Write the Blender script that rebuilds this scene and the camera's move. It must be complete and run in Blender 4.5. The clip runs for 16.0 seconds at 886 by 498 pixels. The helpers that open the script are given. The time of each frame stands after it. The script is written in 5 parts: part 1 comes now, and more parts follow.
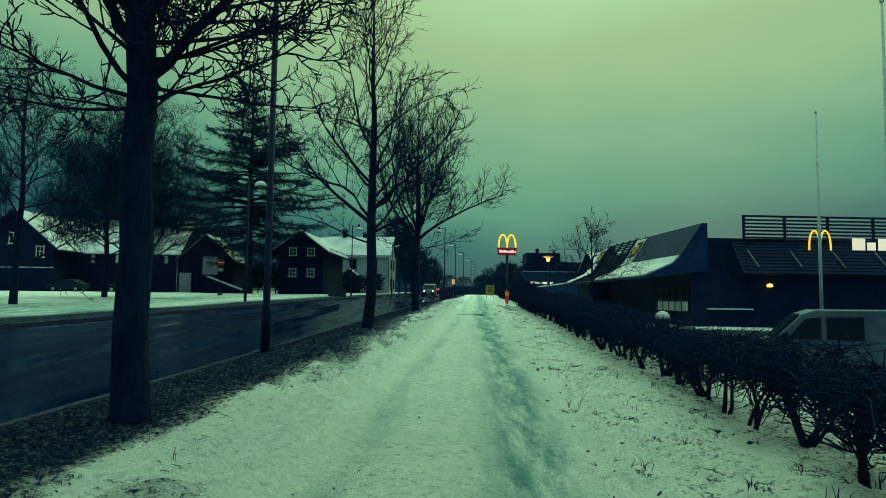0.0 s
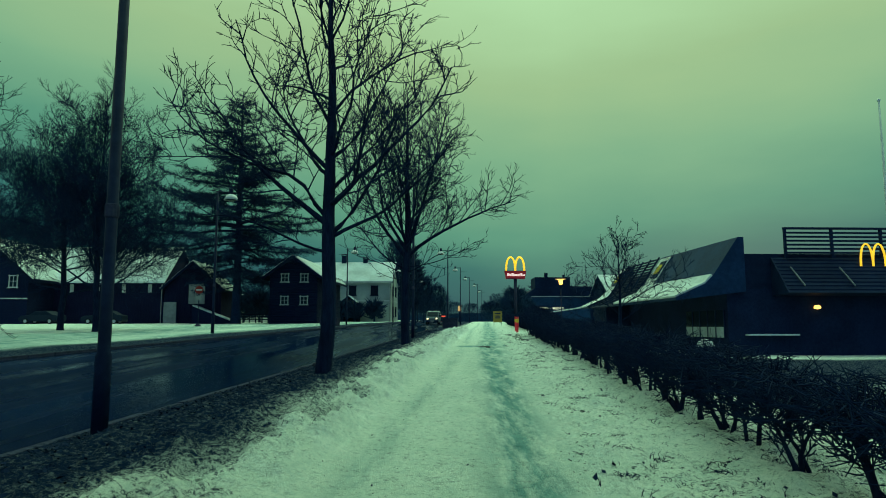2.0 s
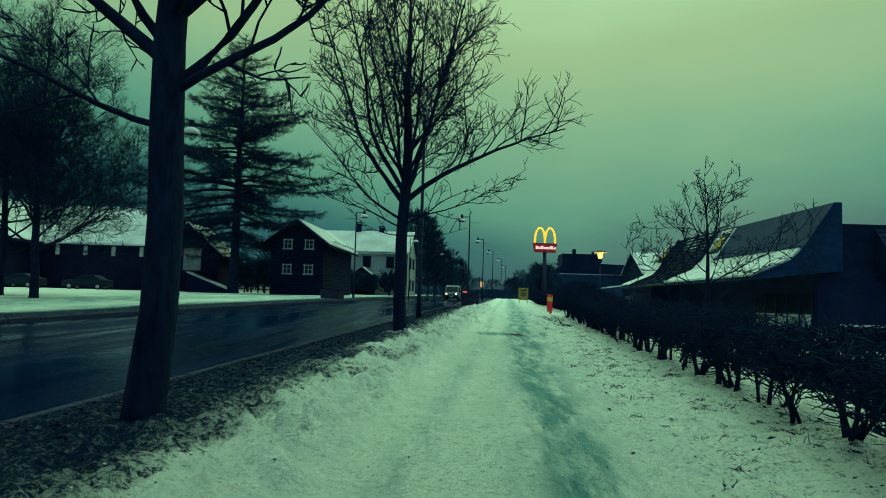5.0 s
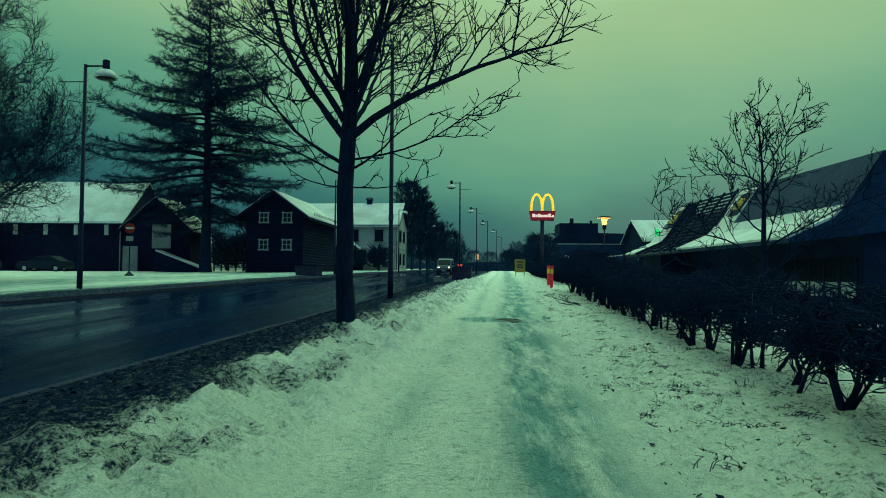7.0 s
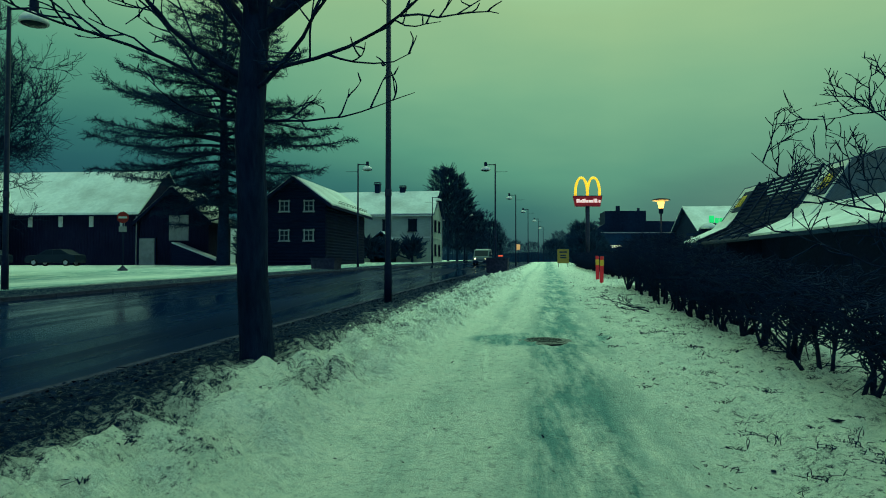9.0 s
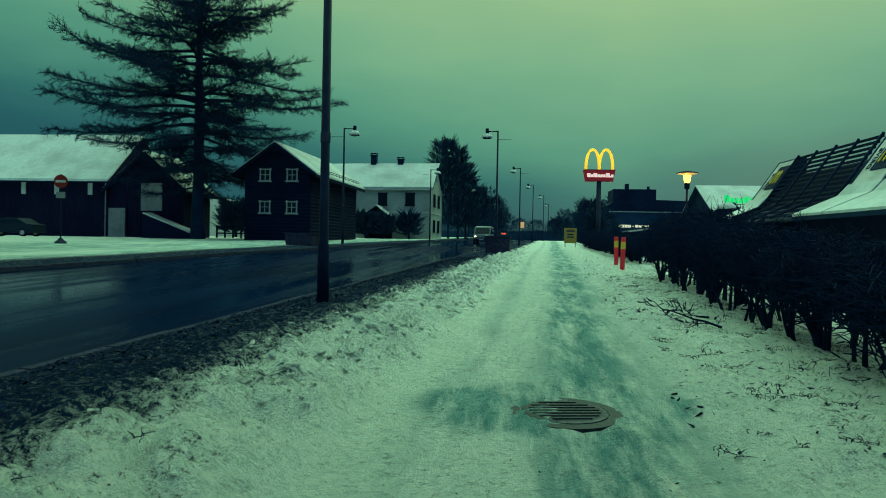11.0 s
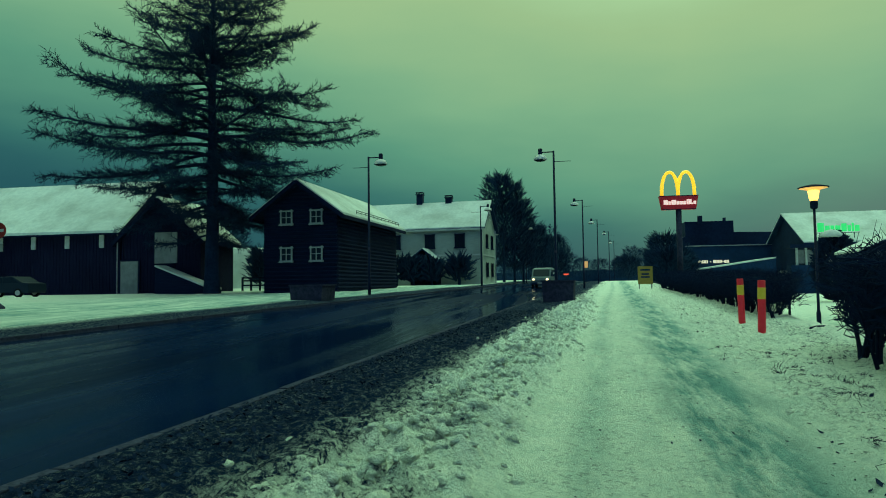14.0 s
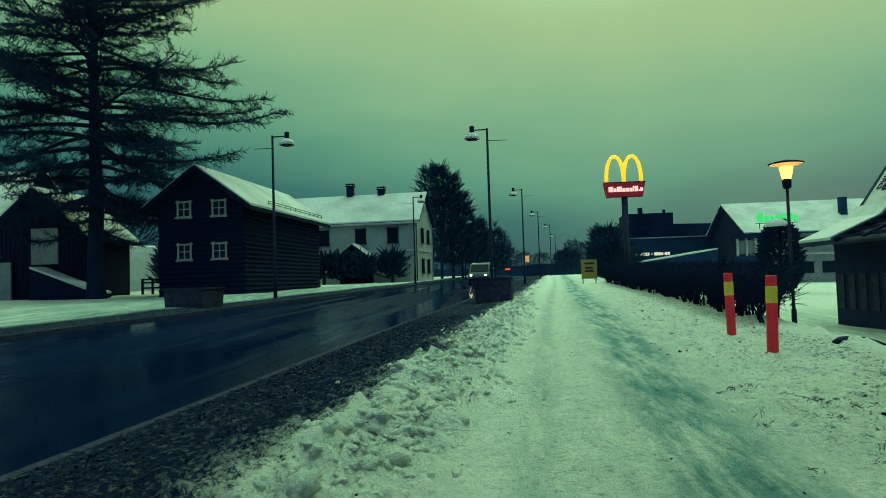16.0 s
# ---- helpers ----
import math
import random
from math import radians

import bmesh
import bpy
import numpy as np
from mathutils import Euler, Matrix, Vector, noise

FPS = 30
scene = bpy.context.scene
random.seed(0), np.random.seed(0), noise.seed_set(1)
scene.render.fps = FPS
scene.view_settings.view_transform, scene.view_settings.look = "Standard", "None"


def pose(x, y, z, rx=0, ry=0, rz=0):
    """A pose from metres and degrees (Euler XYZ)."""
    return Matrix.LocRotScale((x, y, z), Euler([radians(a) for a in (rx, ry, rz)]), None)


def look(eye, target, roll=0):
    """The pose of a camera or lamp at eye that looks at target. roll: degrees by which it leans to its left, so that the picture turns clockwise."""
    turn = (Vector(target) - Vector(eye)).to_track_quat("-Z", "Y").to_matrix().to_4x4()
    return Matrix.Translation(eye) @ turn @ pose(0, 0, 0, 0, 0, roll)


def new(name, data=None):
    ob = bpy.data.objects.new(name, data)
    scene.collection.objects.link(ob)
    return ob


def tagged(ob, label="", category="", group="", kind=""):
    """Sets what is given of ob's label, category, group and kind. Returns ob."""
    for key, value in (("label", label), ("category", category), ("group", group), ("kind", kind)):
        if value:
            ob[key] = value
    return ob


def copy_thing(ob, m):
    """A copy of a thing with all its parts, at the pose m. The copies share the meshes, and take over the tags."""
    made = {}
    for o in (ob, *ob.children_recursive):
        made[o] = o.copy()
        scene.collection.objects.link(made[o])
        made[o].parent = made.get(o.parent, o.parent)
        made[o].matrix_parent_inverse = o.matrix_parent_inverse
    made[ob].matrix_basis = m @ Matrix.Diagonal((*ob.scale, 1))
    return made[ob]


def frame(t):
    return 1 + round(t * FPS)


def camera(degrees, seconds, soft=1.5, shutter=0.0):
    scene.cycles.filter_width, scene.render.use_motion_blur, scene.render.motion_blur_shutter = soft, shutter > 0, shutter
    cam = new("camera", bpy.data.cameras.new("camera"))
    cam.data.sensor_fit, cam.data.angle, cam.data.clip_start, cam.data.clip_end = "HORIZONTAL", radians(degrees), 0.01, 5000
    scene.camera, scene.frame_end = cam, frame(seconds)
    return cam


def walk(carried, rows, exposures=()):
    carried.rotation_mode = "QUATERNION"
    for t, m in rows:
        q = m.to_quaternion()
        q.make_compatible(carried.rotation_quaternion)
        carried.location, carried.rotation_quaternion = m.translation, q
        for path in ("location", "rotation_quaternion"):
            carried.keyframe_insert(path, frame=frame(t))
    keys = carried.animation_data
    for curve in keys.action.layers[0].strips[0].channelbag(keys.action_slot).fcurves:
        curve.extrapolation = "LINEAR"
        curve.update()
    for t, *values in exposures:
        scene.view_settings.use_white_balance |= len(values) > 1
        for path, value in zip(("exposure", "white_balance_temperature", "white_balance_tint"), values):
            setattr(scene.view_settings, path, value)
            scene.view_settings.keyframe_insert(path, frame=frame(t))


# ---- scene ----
cam = camera(67.6, 16.0, soft=1.0)
METRES, EYE, TILT, LEAN, TURN = 44.118, 1.5, 0.0, 0.0, -0.7
ROWS = [
    (0.0, 0.0, 0.0, 0.0, -0.06, 4.29, -0.75),
    (0.5, 0.0018, 0.033, 0.0004, -1.3, 5.34, -1.79),
    (1.0, 0.0054, 0.0679, 0.0013, -0.89, 6.32, -1.22),
    (1.5, 0.0079, 0.101, 0.0013, -0.25, 7.03, -1.18),
    (2.0, 0.01, 0.134, 0.0019, 0.6, 6.62, -0.01),
    (2.5, 0.0119, 0.1677, 0.0021, 0.79, 4.7, 0.87),
    (3.0, 0.0108, 0.2022, 0.0028, 1.75, 3.54, -0.67),
    (3.5, 0.0101, 0.2369, 0.0036, 1.4, 3.75, -1.84),
    (6.0, 0.0187, 0.3821, 0.0042, 3.06, 4.64, -1.56),
    (6.5, 0.0208, 0.4132, 0.0055, 2.25, 3.02, -2.2),
    (7.0, 0.0231, 0.4444, 0.0057, 2.24, 2.2, -0.39),
    (7.5, 0.0258, 0.4756, 0.0062, 2.84, 2.13, -0.0),
    (8.0, 0.0277, 0.5071, 0.0064, 2.99, 1.76, -0.77),
    (8.5, 0.0308, 0.5386, 0.007, 4.45, 1.38, 0.61),
    (9.0, 0.0327, 0.5701, 0.0077, 5.9, 1.41, -0.02),
    (11.5, 0.0356, 0.7232, 0.0108, 6.32, -0.89, -1.93),
    (12.0, 0.0361, 0.7564, 0.0114, 6.56, 0.38, -3.87),
    (12.5, 0.0358, 0.7875, 0.0122, 8.02, 0.34, -3.84),
    (13.0, 0.0338, 0.8193, 0.0128, 9.44, -0.39, -4.08),
    (13.5, 0.0331, 0.8502, 0.0143, 10.65, -0.7, -2.48),
    (14.0, 0.0321, 0.8806, 0.0164, 11.55, 3.1, 0.76),
    (14.5, 0.0329, 0.9087, 0.0169, 10.72, 3.62, 1.56),
    (15.0, 0.0337, 0.9379, 0.0181, 9.92, 3.46, 2.24),
    (15.5, 0.0345, 0.9675, 0.0186, 8.11, 3.44, 0.73),
    (16.0, 0.0365, 0.9982, 0.0186, 6.71, 2.67, 1.78),
]
walk(cam, [(t, pose(0, 0, EYE, TILT, LEAN, TURN) @ pose(METRES * x, METRES * y, METRES * z, 90 + pitch, roll, yaw)) for t, x, y, z, yaw, pitch, roll in ROWS],
     exposures=[(0.0, 0.0, 6500, 12), (3.5, -0.04, 6350, 11), (6.5, -0.05, 6300, 9.5), (9.0, -0.06, 6200, 7), (13.0, -0.10, 6200, 6), (14.3, -0.03, 6550, 10.5), (16.0, 0.0, 6650, 11.5)])

# world, sun and exposure
world = bpy.data.worlds.new("overcast_dusk")
scene.world = world
world.use_nodes = True
wn, wl = world.node_tree.nodes, world.node_tree.links
wn.clear()
w_out, w_bg = wn.new("ShaderNodeOutputWorld"), wn.new("ShaderNodeBackground")
w_co, w_sep = wn.new("ShaderNodeTexCoord"), wn.new("ShaderNodeSeparateXYZ")
w_map, w_noise = wn.new("ShaderNodeMapping"), wn.new("ShaderNodeTexNoise")
w_m1, w_m2, w_m3 = (wn.new("ShaderNodeMath") for _ in range(3))
w_ramp, w_sky, w_mix = wn.new("ShaderNodeValToRGB"), wn.new("ShaderNodeTexSky"), wn.new("ShaderNodeMixRGB")
w_sky.sky_type, w_sky.sun_disc = "NISHITA", False
w_sky.sun_elevation, w_sky.sun_rotation = radians(9), radians(25)
wl.new(w_co.outputs["Generated"], w_sep.inputs[0])
wl.new(w_co.outputs["Generated"], w_map.inputs[0])
w_map.inputs["Scale"].default_value = (1.2, 1.2, 4.0)
wl.new(w_map.outputs[0], w_noise.inputs["Vector"])
w_noise.inputs["Scale"].default_value, w_noise.inputs["Detail"].default_value = 1.3, 5.0
w_off, w_abs = wn.new("ShaderNodeMath"), wn.new("ShaderNodeMath")
w_off.operation, w_off.inputs[1].default_value = "SUBTRACT", 0.16
w_abs.operation = "ABSOLUTE"
wl.new(w_sep.outputs["X"], w_off.inputs[0])
wl.new(w_off.outputs[0], w_abs.inputs[0])
w_m1.operation, w_m1.inputs[1].default_value = "MULTIPLY_ADD", -0.17
wl.new(w_abs.outputs[0], w_m1.inputs[0])
wl.new(w_sep.outputs["Z"], w_m1.inputs[2])
w_m2.operation, w_m2.inputs[1].default_value = "MULTIPLY_ADD", 0.20
wl.new(w_noise.outputs["Fac"], w_m2.inputs[0])
wl.new(w_m1.outputs[0], w_m2.inputs[2])
w_m3.operation, w_m3.inputs[1].default_value = "SUBTRACT", 0.10
wl.new(w_m2.outputs[0], w_m3.inputs[0])
wl.new(w_m3.outputs[0], w_ramp.inputs[0])
e = w_ramp.color_ramp.elements
e[0].position, e[0].color = 0.0, (0.018, 0.096, 0.110, 1)
e[1].position, e[1].color = 0.95, (1.15, 2.20, 1.30, 1)
for p, c in ((0.03, (0.024, 0.118, 0.122, 1)), (0.075, (0.040, 0.172, 0.146, 1)), (0.155, (0.104, 0.318, 0.204, 1)), (0.236, (0.205, 0.44, 0.245, 1)), (0.34, (0.335, 0.54, 0.265, 1)), (0.56, (0.55, 0.94, 0.50, 1))):
    q = w_ramp.color_ramp.elements.new(p)
    q.color = c
w_mix.blend_type, w_mix.inputs[0].default_value = "ADD", 0.0012
wl.new(w_ramp.outputs[0], w_mix.inputs[1])
wl.new(w_sky.outputs[0], w_mix.inputs[2])
# away from the glow ahead the dusk sky turns deep blue
w_back, w_dusk = wn.new("ShaderNodeMapRange"), wn.new("ShaderNodeMixRGB")
w_back.inputs["From Min"].default_value, w_back.inputs["From Max"].default_value = 0.05, -0.75
w_back.inputs["To Min"].default_value, w_back.inputs["To Max"].default_value = 0.0, 0.9
wl.new(w_sep.outputs["Y"], w_back.inputs["Value"])
wl.new(w_back.outputs[0], w_dusk.inputs[0])
wl.new(w_mix.outputs[0], w_dusk.inputs[1])
w_dusk.inputs[2].default_value = (0.10, 0.26, 0.46, 1)
wl.new(w_dusk.outputs[0], w_bg.inputs["Color"])
w_bg.inputs["Strength"].default_value = 1.0
wl.new(w_bg.outputs[0], w_out.inputs[0])

sun = new("sun", bpy.data.lights.new("sun", "SUN"))
sun.data.energy, sun.data.angle, sun.data.color = 0.5, radians(25), (0.62, 1.0, 0.64)
sun.matrix_world = look((30, 50, 60), (0, 0, 0))

# ---- mesh helpers ----


class Geo:
    """Vertices and faces of one mesh."""

    def __init__(self):
        self.v, self.f = [], []

    def quad(self, a, b, c, d):
        n = len(self.v)
        self.v += [tuple(a), tuple(b), tuple(c), tuple(d)]
        self.f.append((n, n + 1, n + 2, n + 3))

    def box(self, c, s, rz=0.0, m=None):
        n = len(self.v)
        m = m or Matrix.Rotation(radians(rz), 3, "Z")
        for k in range(8):
            p = Vector((s[0] / 2 * (1 if k & 1 else -1), s[1] / 2 * (1 if k & 2 else -1), s[2] / 2 * (1 if k & 4 else -1)))
            self.v.append(tuple(m @ p + Vector(c)))
        self.f += [tuple(n + i for i in q) for q in ((0, 2, 3, 1), (4, 5, 7, 6), (0, 1, 5, 4), (2, 6, 7, 3), (0, 4, 6, 2), (1, 3, 7, 5))]
        return self

    def tube(self, pts, radii, n=6, cap=True):
        base = len(self.v)
        pts = [Vector(p) for p in pts]
        k = len(pts)
        for i, p in enumerate(pts):
            d = (pts[min(i + 1, k - 1)] - pts[max(i - 1, 0)])
            d = d.normalized() if d.length > 1e-9 else Vector((0, 0, 1))
            a = d.cross(Vector((0.31, 0.95, 0.02)) if abs(d.z) > 0.8 else Vector((0, 0, 1))).normalized()
            b = d.cross(a)
            for j in range(n):
                t = 2 * math.pi * j / n
                self.v.append(tuple(p + (a * math.cos(t) + b * math.sin(t)) * radii[i]))
        for i in range(k - 1):
            for j in range(n):
                q = base + i * n
                self.f.append((q + j, q + (j + 1) % n, q + n + (j + 1) % n, q + n + j))
        if cap:
            self.f.append(tuple(base + j for j in reversed(range(n))))
            self.f.append(tuple(base + (k - 1) * n + j for j in range(n)))
        return self

    def lathe(self, prof, n=16, c=(0, 0, 0)):
        base = len(self.v)
        for r, z in prof:
            for j in range(n):
                t = 2 * math.pi * j / n
                self.v.append((c[0] + r * math.cos(t), c[1] + r * math.sin(t), c[2] + z))
        for i in range(len(prof) - 1):
            for j in range(n):
                q = base + i * n
                self.f.append((q + j, q + (j + 1) % n, q + n + (j + 1) % n, q + n + j))
        self.f.append(tuple(base + j for j in reversed(range(n))))
        self.f.append(tuple(base + (len(prof) - 1) * n + j for j in range(n)))
        return self

    def prism(self, prof, lo, hi, axis="y"):
        """A closed outline in x, z (axis y) or y, z (axis x), drawn out from lo to hi."""
        n, k = len(self.v), len(prof)
        for d in (lo, hi):
            self.v += [(a, d, b) if axis == "y" else (d, a, b) for a, b in prof]
        self.f.append(tuple(range(n, n + k)))
        self.f.append(tuple(reversed(range(n + k, n + 2 * k))))
        self.f += [(n + i, n + k + i, n + k + (i + 1) % k, n + (i + 1) % k) for i in range(k)]
        return self


def mesh_of(name, geo, mat, smooth=False, bevel=0.0):
    me = bpy.data.meshes.new(name)
    me.from_pydata(geo.v, [], geo.f)
    bm = bmesh.new()
    bm.from_mesh(me)
    if len(bm.faces) < 20000:
        bmesh.ops.recalc_face_normals(bm, faces=bm.faces)
    if bevel:
        bmesh.ops.bevel(bm, geom=[x for x in bm.edges if len(x.link_faces) == 2 and x.calc_face_angle(0) > 0.6], offset=bevel, segments=2, affect="EDGES", profile=0.6)
    bm.to_mesh(me)
    bm.free()
    me.materials.append(mat)
    if smooth:
        me.polygons.foreach_set("use_smooth", [True] * len(me.polygons))
    return me


def part(name, geo, mat, parent, label="", smooth=False, bevel=0.0):
    ob = new(name, mesh_of(name, geo, mat, smooth, bevel))
    ob.parent = parent
    return tagged(ob, label)


def thing(name, m, label, category, group="", kind=""):
    ob = new(name)
    ob.matrix_basis = m
    return tagged(ob, label, category, group, kind)


def solid(name, geo, mat, m, label, category, group="", kind="", smooth=False, bevel=0.0):
    ob = new(name, mesh_of(name, geo, mat, smooth, bevel))
    ob.matrix_basis = m
    return tagged(ob, label, category, group, kind)


LAT = np.random.RandomState(7).rand(256, 256)


def vnoise(x, y):
    """Smooth value noise, 0 to 1."""
    x, y = np.asarray(x, float), np.asarray(y, float)
    xi, yi = np.floor(x).astype(int), np.floor(y).astype(int)
    fx, fy = x - xi, y - yi
    fx, fy = fx * fx * (3 - 2 * fx), fy * fy * (3 - 2 * fy)
    a, b = LAT[xi % 256, yi % 256], LAT[(xi + 1) % 256, yi % 256]
    c, d = LAT[xi % 256, (yi + 1) % 256], LAT[(xi + 1) % 256, (yi + 1) % 256]
    return (a * (1 - fx) + b * fx) * (1 - fy) + (c * (1 - fx) + d * fx) * fy


def smooth(a, b, t):
    t = np.clip((np.asarray(t, float) - a) / (b - a), 0, 1)
    return t * t * (3 - 2 * t)


# ---- lie of the land: the street runs along y, leaning AX to the right; u is the distance across it ----
AX = 0.065
ROAD_R, ROAD_L = -4.9, -13.2


def base_z(x, y):
    """The ground's height without bumps."""
    x, y = np.asarray(x, float), np.asarray(y, float)
    u = x - AX * y
    g = 0.019 * np.clip(y, -60, 60) + 0.014 * np.clip(y - 60, 0, 100)
    g = g + 0.26 * smooth(-5, -13, u) + 0.10 * smooth(-13.2, -14.2, u)
    g = g + 0.17 * smooth(-4.7, -3.9, u) * smooth(-1.4, -2.9, u) * smooth(8, 14, y) * smooth(66, 50, y)
    lot = -0.75 + 0.008 * np.clip(y, -60, 200)
    return g + (lot - g) * smooth(4.0, 8.0, u)


def gz(x, y):
    return float(base_z(x, y))


# ---- materials ----


def mat(name, c1, c2=None, scale=6.0, rough=0.7, bump=0.0, bscale=None, metal=0.0, detail=6.0, stretch=(1, 1, 1), emit=None, power=0.0, wide=None):
    m = bpy.data.materials.new(name)
    m.use_nodes = True
    n, l = m.node_tree.nodes, m.node_tree.links
    b = n["Principled BSDF"]
    b.inputs["Roughness"].default_value, b.inputs["Metallic"].default_value = rough, metal
    b.inputs["Base Color"].default_value = (*c1, 1)
    b.inputs["Specular IOR Level"].default_value = 0.5 if rough < 0.45 or max(c1) > 0.25 else 0.06
    if emit:
        b.inputs["Emission Color"].default_value, b.inputs["Emission Strength"].default_value = (*emit, 1), power
    if c2 or bump:
        co, mp = n.new("ShaderNodeTexCoord"), n.new("ShaderNodeMapping")
        l.new(co.outputs["Object"], mp.inputs[0])
        mp.inputs["Scale"].default_value = stretch
        t = n.new("ShaderNodeTexNoise")
        t.inputs["Scale"].default_value, t.inputs["Detail"].default_value, t.inputs["Roughness"].default_value = scale, detail, 0.62
        l.new(mp.outputs[0], t.inputs["Vector"])
        if c2:
            r = n.new("ShaderNodeValToRGB")
            r.color_ramp.elements[0].position, r.color_ramp.elements[1].position = 0.36, 0.66
            r.color_ramp.elements[0].color, r.color_ramp.elements[1].color = (*c1, 1), (*c2, 1)
            l.new(t.outputs["Fac"], r.inputs[0])
            t2, mx = n.new("ShaderNodeTexNoise"), n.new("ShaderNodeMixRGB")
            t2.inputs["Scale"].default_value, t2.inputs["Detail"].default_value = wide or scale * 0.13, 3.0
            l.new(co.outputs["Object"], t2.inputs["Vector"])
            mx.blend_type, mx.inputs[0].default_value = "MULTIPLY", 0.55
            g = n.new("ShaderNodeValToRGB")
            g.color_ramp.elements[0].color, g.color_ramp.elements[0].position = (0.45, 0.45, 0.45, 1), 0.3
            g.color_ramp.elements[1].position = 0.6
            l.new(t2.outputs["Fac"], g.inputs[0])
            l.new(r.outputs[0], mx.inputs[1])
            l.new(g.outputs[0], mx.inputs[2])
            l.new(mx.outputs[0], b.inputs["Base Color"])
        if bump:
            t3, bp = n.new("ShaderNodeTexNoise"), n.new("ShaderNodeBump")
            t3.inputs["Scale"].default_value, t3.inputs["Detail"].default_value = bscale or scale * 2, 6.0
            l.new(mp.outputs[0], t3.inputs["Vector"])
            bp.inputs["Strength"].default_value, bp.inputs["Distance"].default_value = bump, 0.03
            l.new(t3.outputs["Fac"], bp.inputs["Height"])
            l.new(bp.outputs[0], b.inputs["Normal"])
    return m


# the dark base colours below carry the navy tone of the shadows
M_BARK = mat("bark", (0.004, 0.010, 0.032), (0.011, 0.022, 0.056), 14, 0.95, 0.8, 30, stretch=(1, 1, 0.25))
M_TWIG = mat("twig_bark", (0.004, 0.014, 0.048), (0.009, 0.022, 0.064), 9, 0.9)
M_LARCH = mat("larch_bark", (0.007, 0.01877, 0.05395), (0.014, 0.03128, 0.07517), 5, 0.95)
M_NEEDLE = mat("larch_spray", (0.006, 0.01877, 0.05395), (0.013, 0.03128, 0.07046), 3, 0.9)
M_SNOW = mat("roof_snow", (0.66, 0.70, 0.69), (0.54, 0.59, 0.60), 3, 0.8, 0.25, 8)
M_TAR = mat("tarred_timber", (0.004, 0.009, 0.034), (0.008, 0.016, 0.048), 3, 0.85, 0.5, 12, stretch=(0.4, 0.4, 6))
M_BARN = mat("shaded_barn_red", (0.007, 0.009, 0.034), (0.013, 0.016, 0.046), 3, 0.85, 0.5, 10, stretch=(5, 5, 0.4))
M_WHITEWALL = mat("weathered_white_boards", (0.30, 0.35, 0.33), (0.40, 0.45, 0.42), 3, 0.75, 0.4, 9, stretch=(0.4, 0.4, 8))
M_FRAME = mat("dim_window_paint", (0.22, 0.25, 0.26), (0.32, 0.35, 0.35), 5, 0.6)
M_TRIM = mat("white_trim", (0.42, 0.44, 0.43), (0.55, 0.57, 0.55), 5, 0.6)
M_GLASS = mat("dark_window_glass", (0.008, 0.01632, 0.02916), None, rough=0.12)
M_GLASS.node_tree.nodes["Principled BSDF"].inputs["Specular IOR Level"].default_value = 0.06
M_STEEL = mat("dark_painted_steel", (0.005, 0.011, 0.036), (0.009, 0.018, 0.050), 9, 0.55, 0.15, 40)
M_GALV = mat("galvanised_steel", (0.30, 0.31, 0.32), (0.42, 0.43, 0.44), 12, 0.45, metal=0.7)
M_PALE = mat("pale_lamp_shade", (0.55, 0.57, 0.56), (0.65, 0.66, 0.65), 8, 0.45)
M_CONC = mat("damp_concrete", (0.02, 0.0238, 0.0486), (0.045, 0.0476, 0.0864), 6, 0.9, 0.5, 25)
M_GRANITE = mat("kerb_granite", (0.018, 0.0221, 0.0459), (0.05, 0.0527, 0.0972), 18, 0.8, 0.5, 40)
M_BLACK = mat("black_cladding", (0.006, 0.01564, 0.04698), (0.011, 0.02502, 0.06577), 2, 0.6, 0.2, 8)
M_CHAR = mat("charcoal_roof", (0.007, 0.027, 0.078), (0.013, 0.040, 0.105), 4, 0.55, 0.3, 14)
M_BRICK = mat("shaded_brown_cladding", (0.007, 0.01564, 0.04942), (0.012, 0.02339, 0.06335), 5, 0.8, 0.4, 14)
M_GREY = mat("grey_panel", (0.20, 0.21, 0.22), (0.28, 0.29, 0.30), 2, 0.6, 0.2, 8)
M_RED = mat("red_plastic", (0.86, 0.012, 0.028), (0.92, 0.02, 0.04), 9, 0.4)
M_DULLRED = mat("dull_red_sign", (0.20, 0.02, 0.02), (0.26, 0.03, 0.03), 9, 0.6)
M_YELLOW = mat("yellow_reflector", (0.85, 0.55, 0.03), (0.9, 0.62, 0.06), 12, 0.35)
M_ARCH = mat("lit_yellow_plastic", (0.9, 0.55, 0.02), None, rough=0.4, emit=(1.0, 0.60, 0.03), power=0.95)
M_SIGNRED = mat("lit_red_plastic", (0.35, 0.01, 0.015), None, rough=0.35, emit=(0.50, 0.004, 0.016), power=0.12)
M_LETTER = mat("lit_white_plastic", (0.6, 0.6, 0.5), None, rough=0.4, emit=(1.0, 0.93, 0.62), power=0.62)
M_PINK = mat("lit_pink_white_plastic", (0.8, 0.7, 0.7), None, rough=0.4, emit=(1.0, 0.62, 0.55), power=0.75)
M_GREEN = mat("lit_green_plastic", (0.03, 0.5, 0.12), None, rough=0.4, emit=(0.03, 0.62, 0.16), power=0.8)
M_WARM = mat("sodium_glow", (0.9, 0.6, 0.2), None, rough=0.4, emit=(1.0, 0.50, 0.09), power=3.0)
M_WARMDIM = mat("warm_reflector", (0.8, 0.6, 0.35), None, rough=0.5, emit=(1.0, 0.42, 0.07), power=0.45)
M_HEAD = mat("headlight_glow", (0.9, 0.9, 0.8), None, rough=0.3, emit=(1.0, 0.80, 0.35), power=4.0)
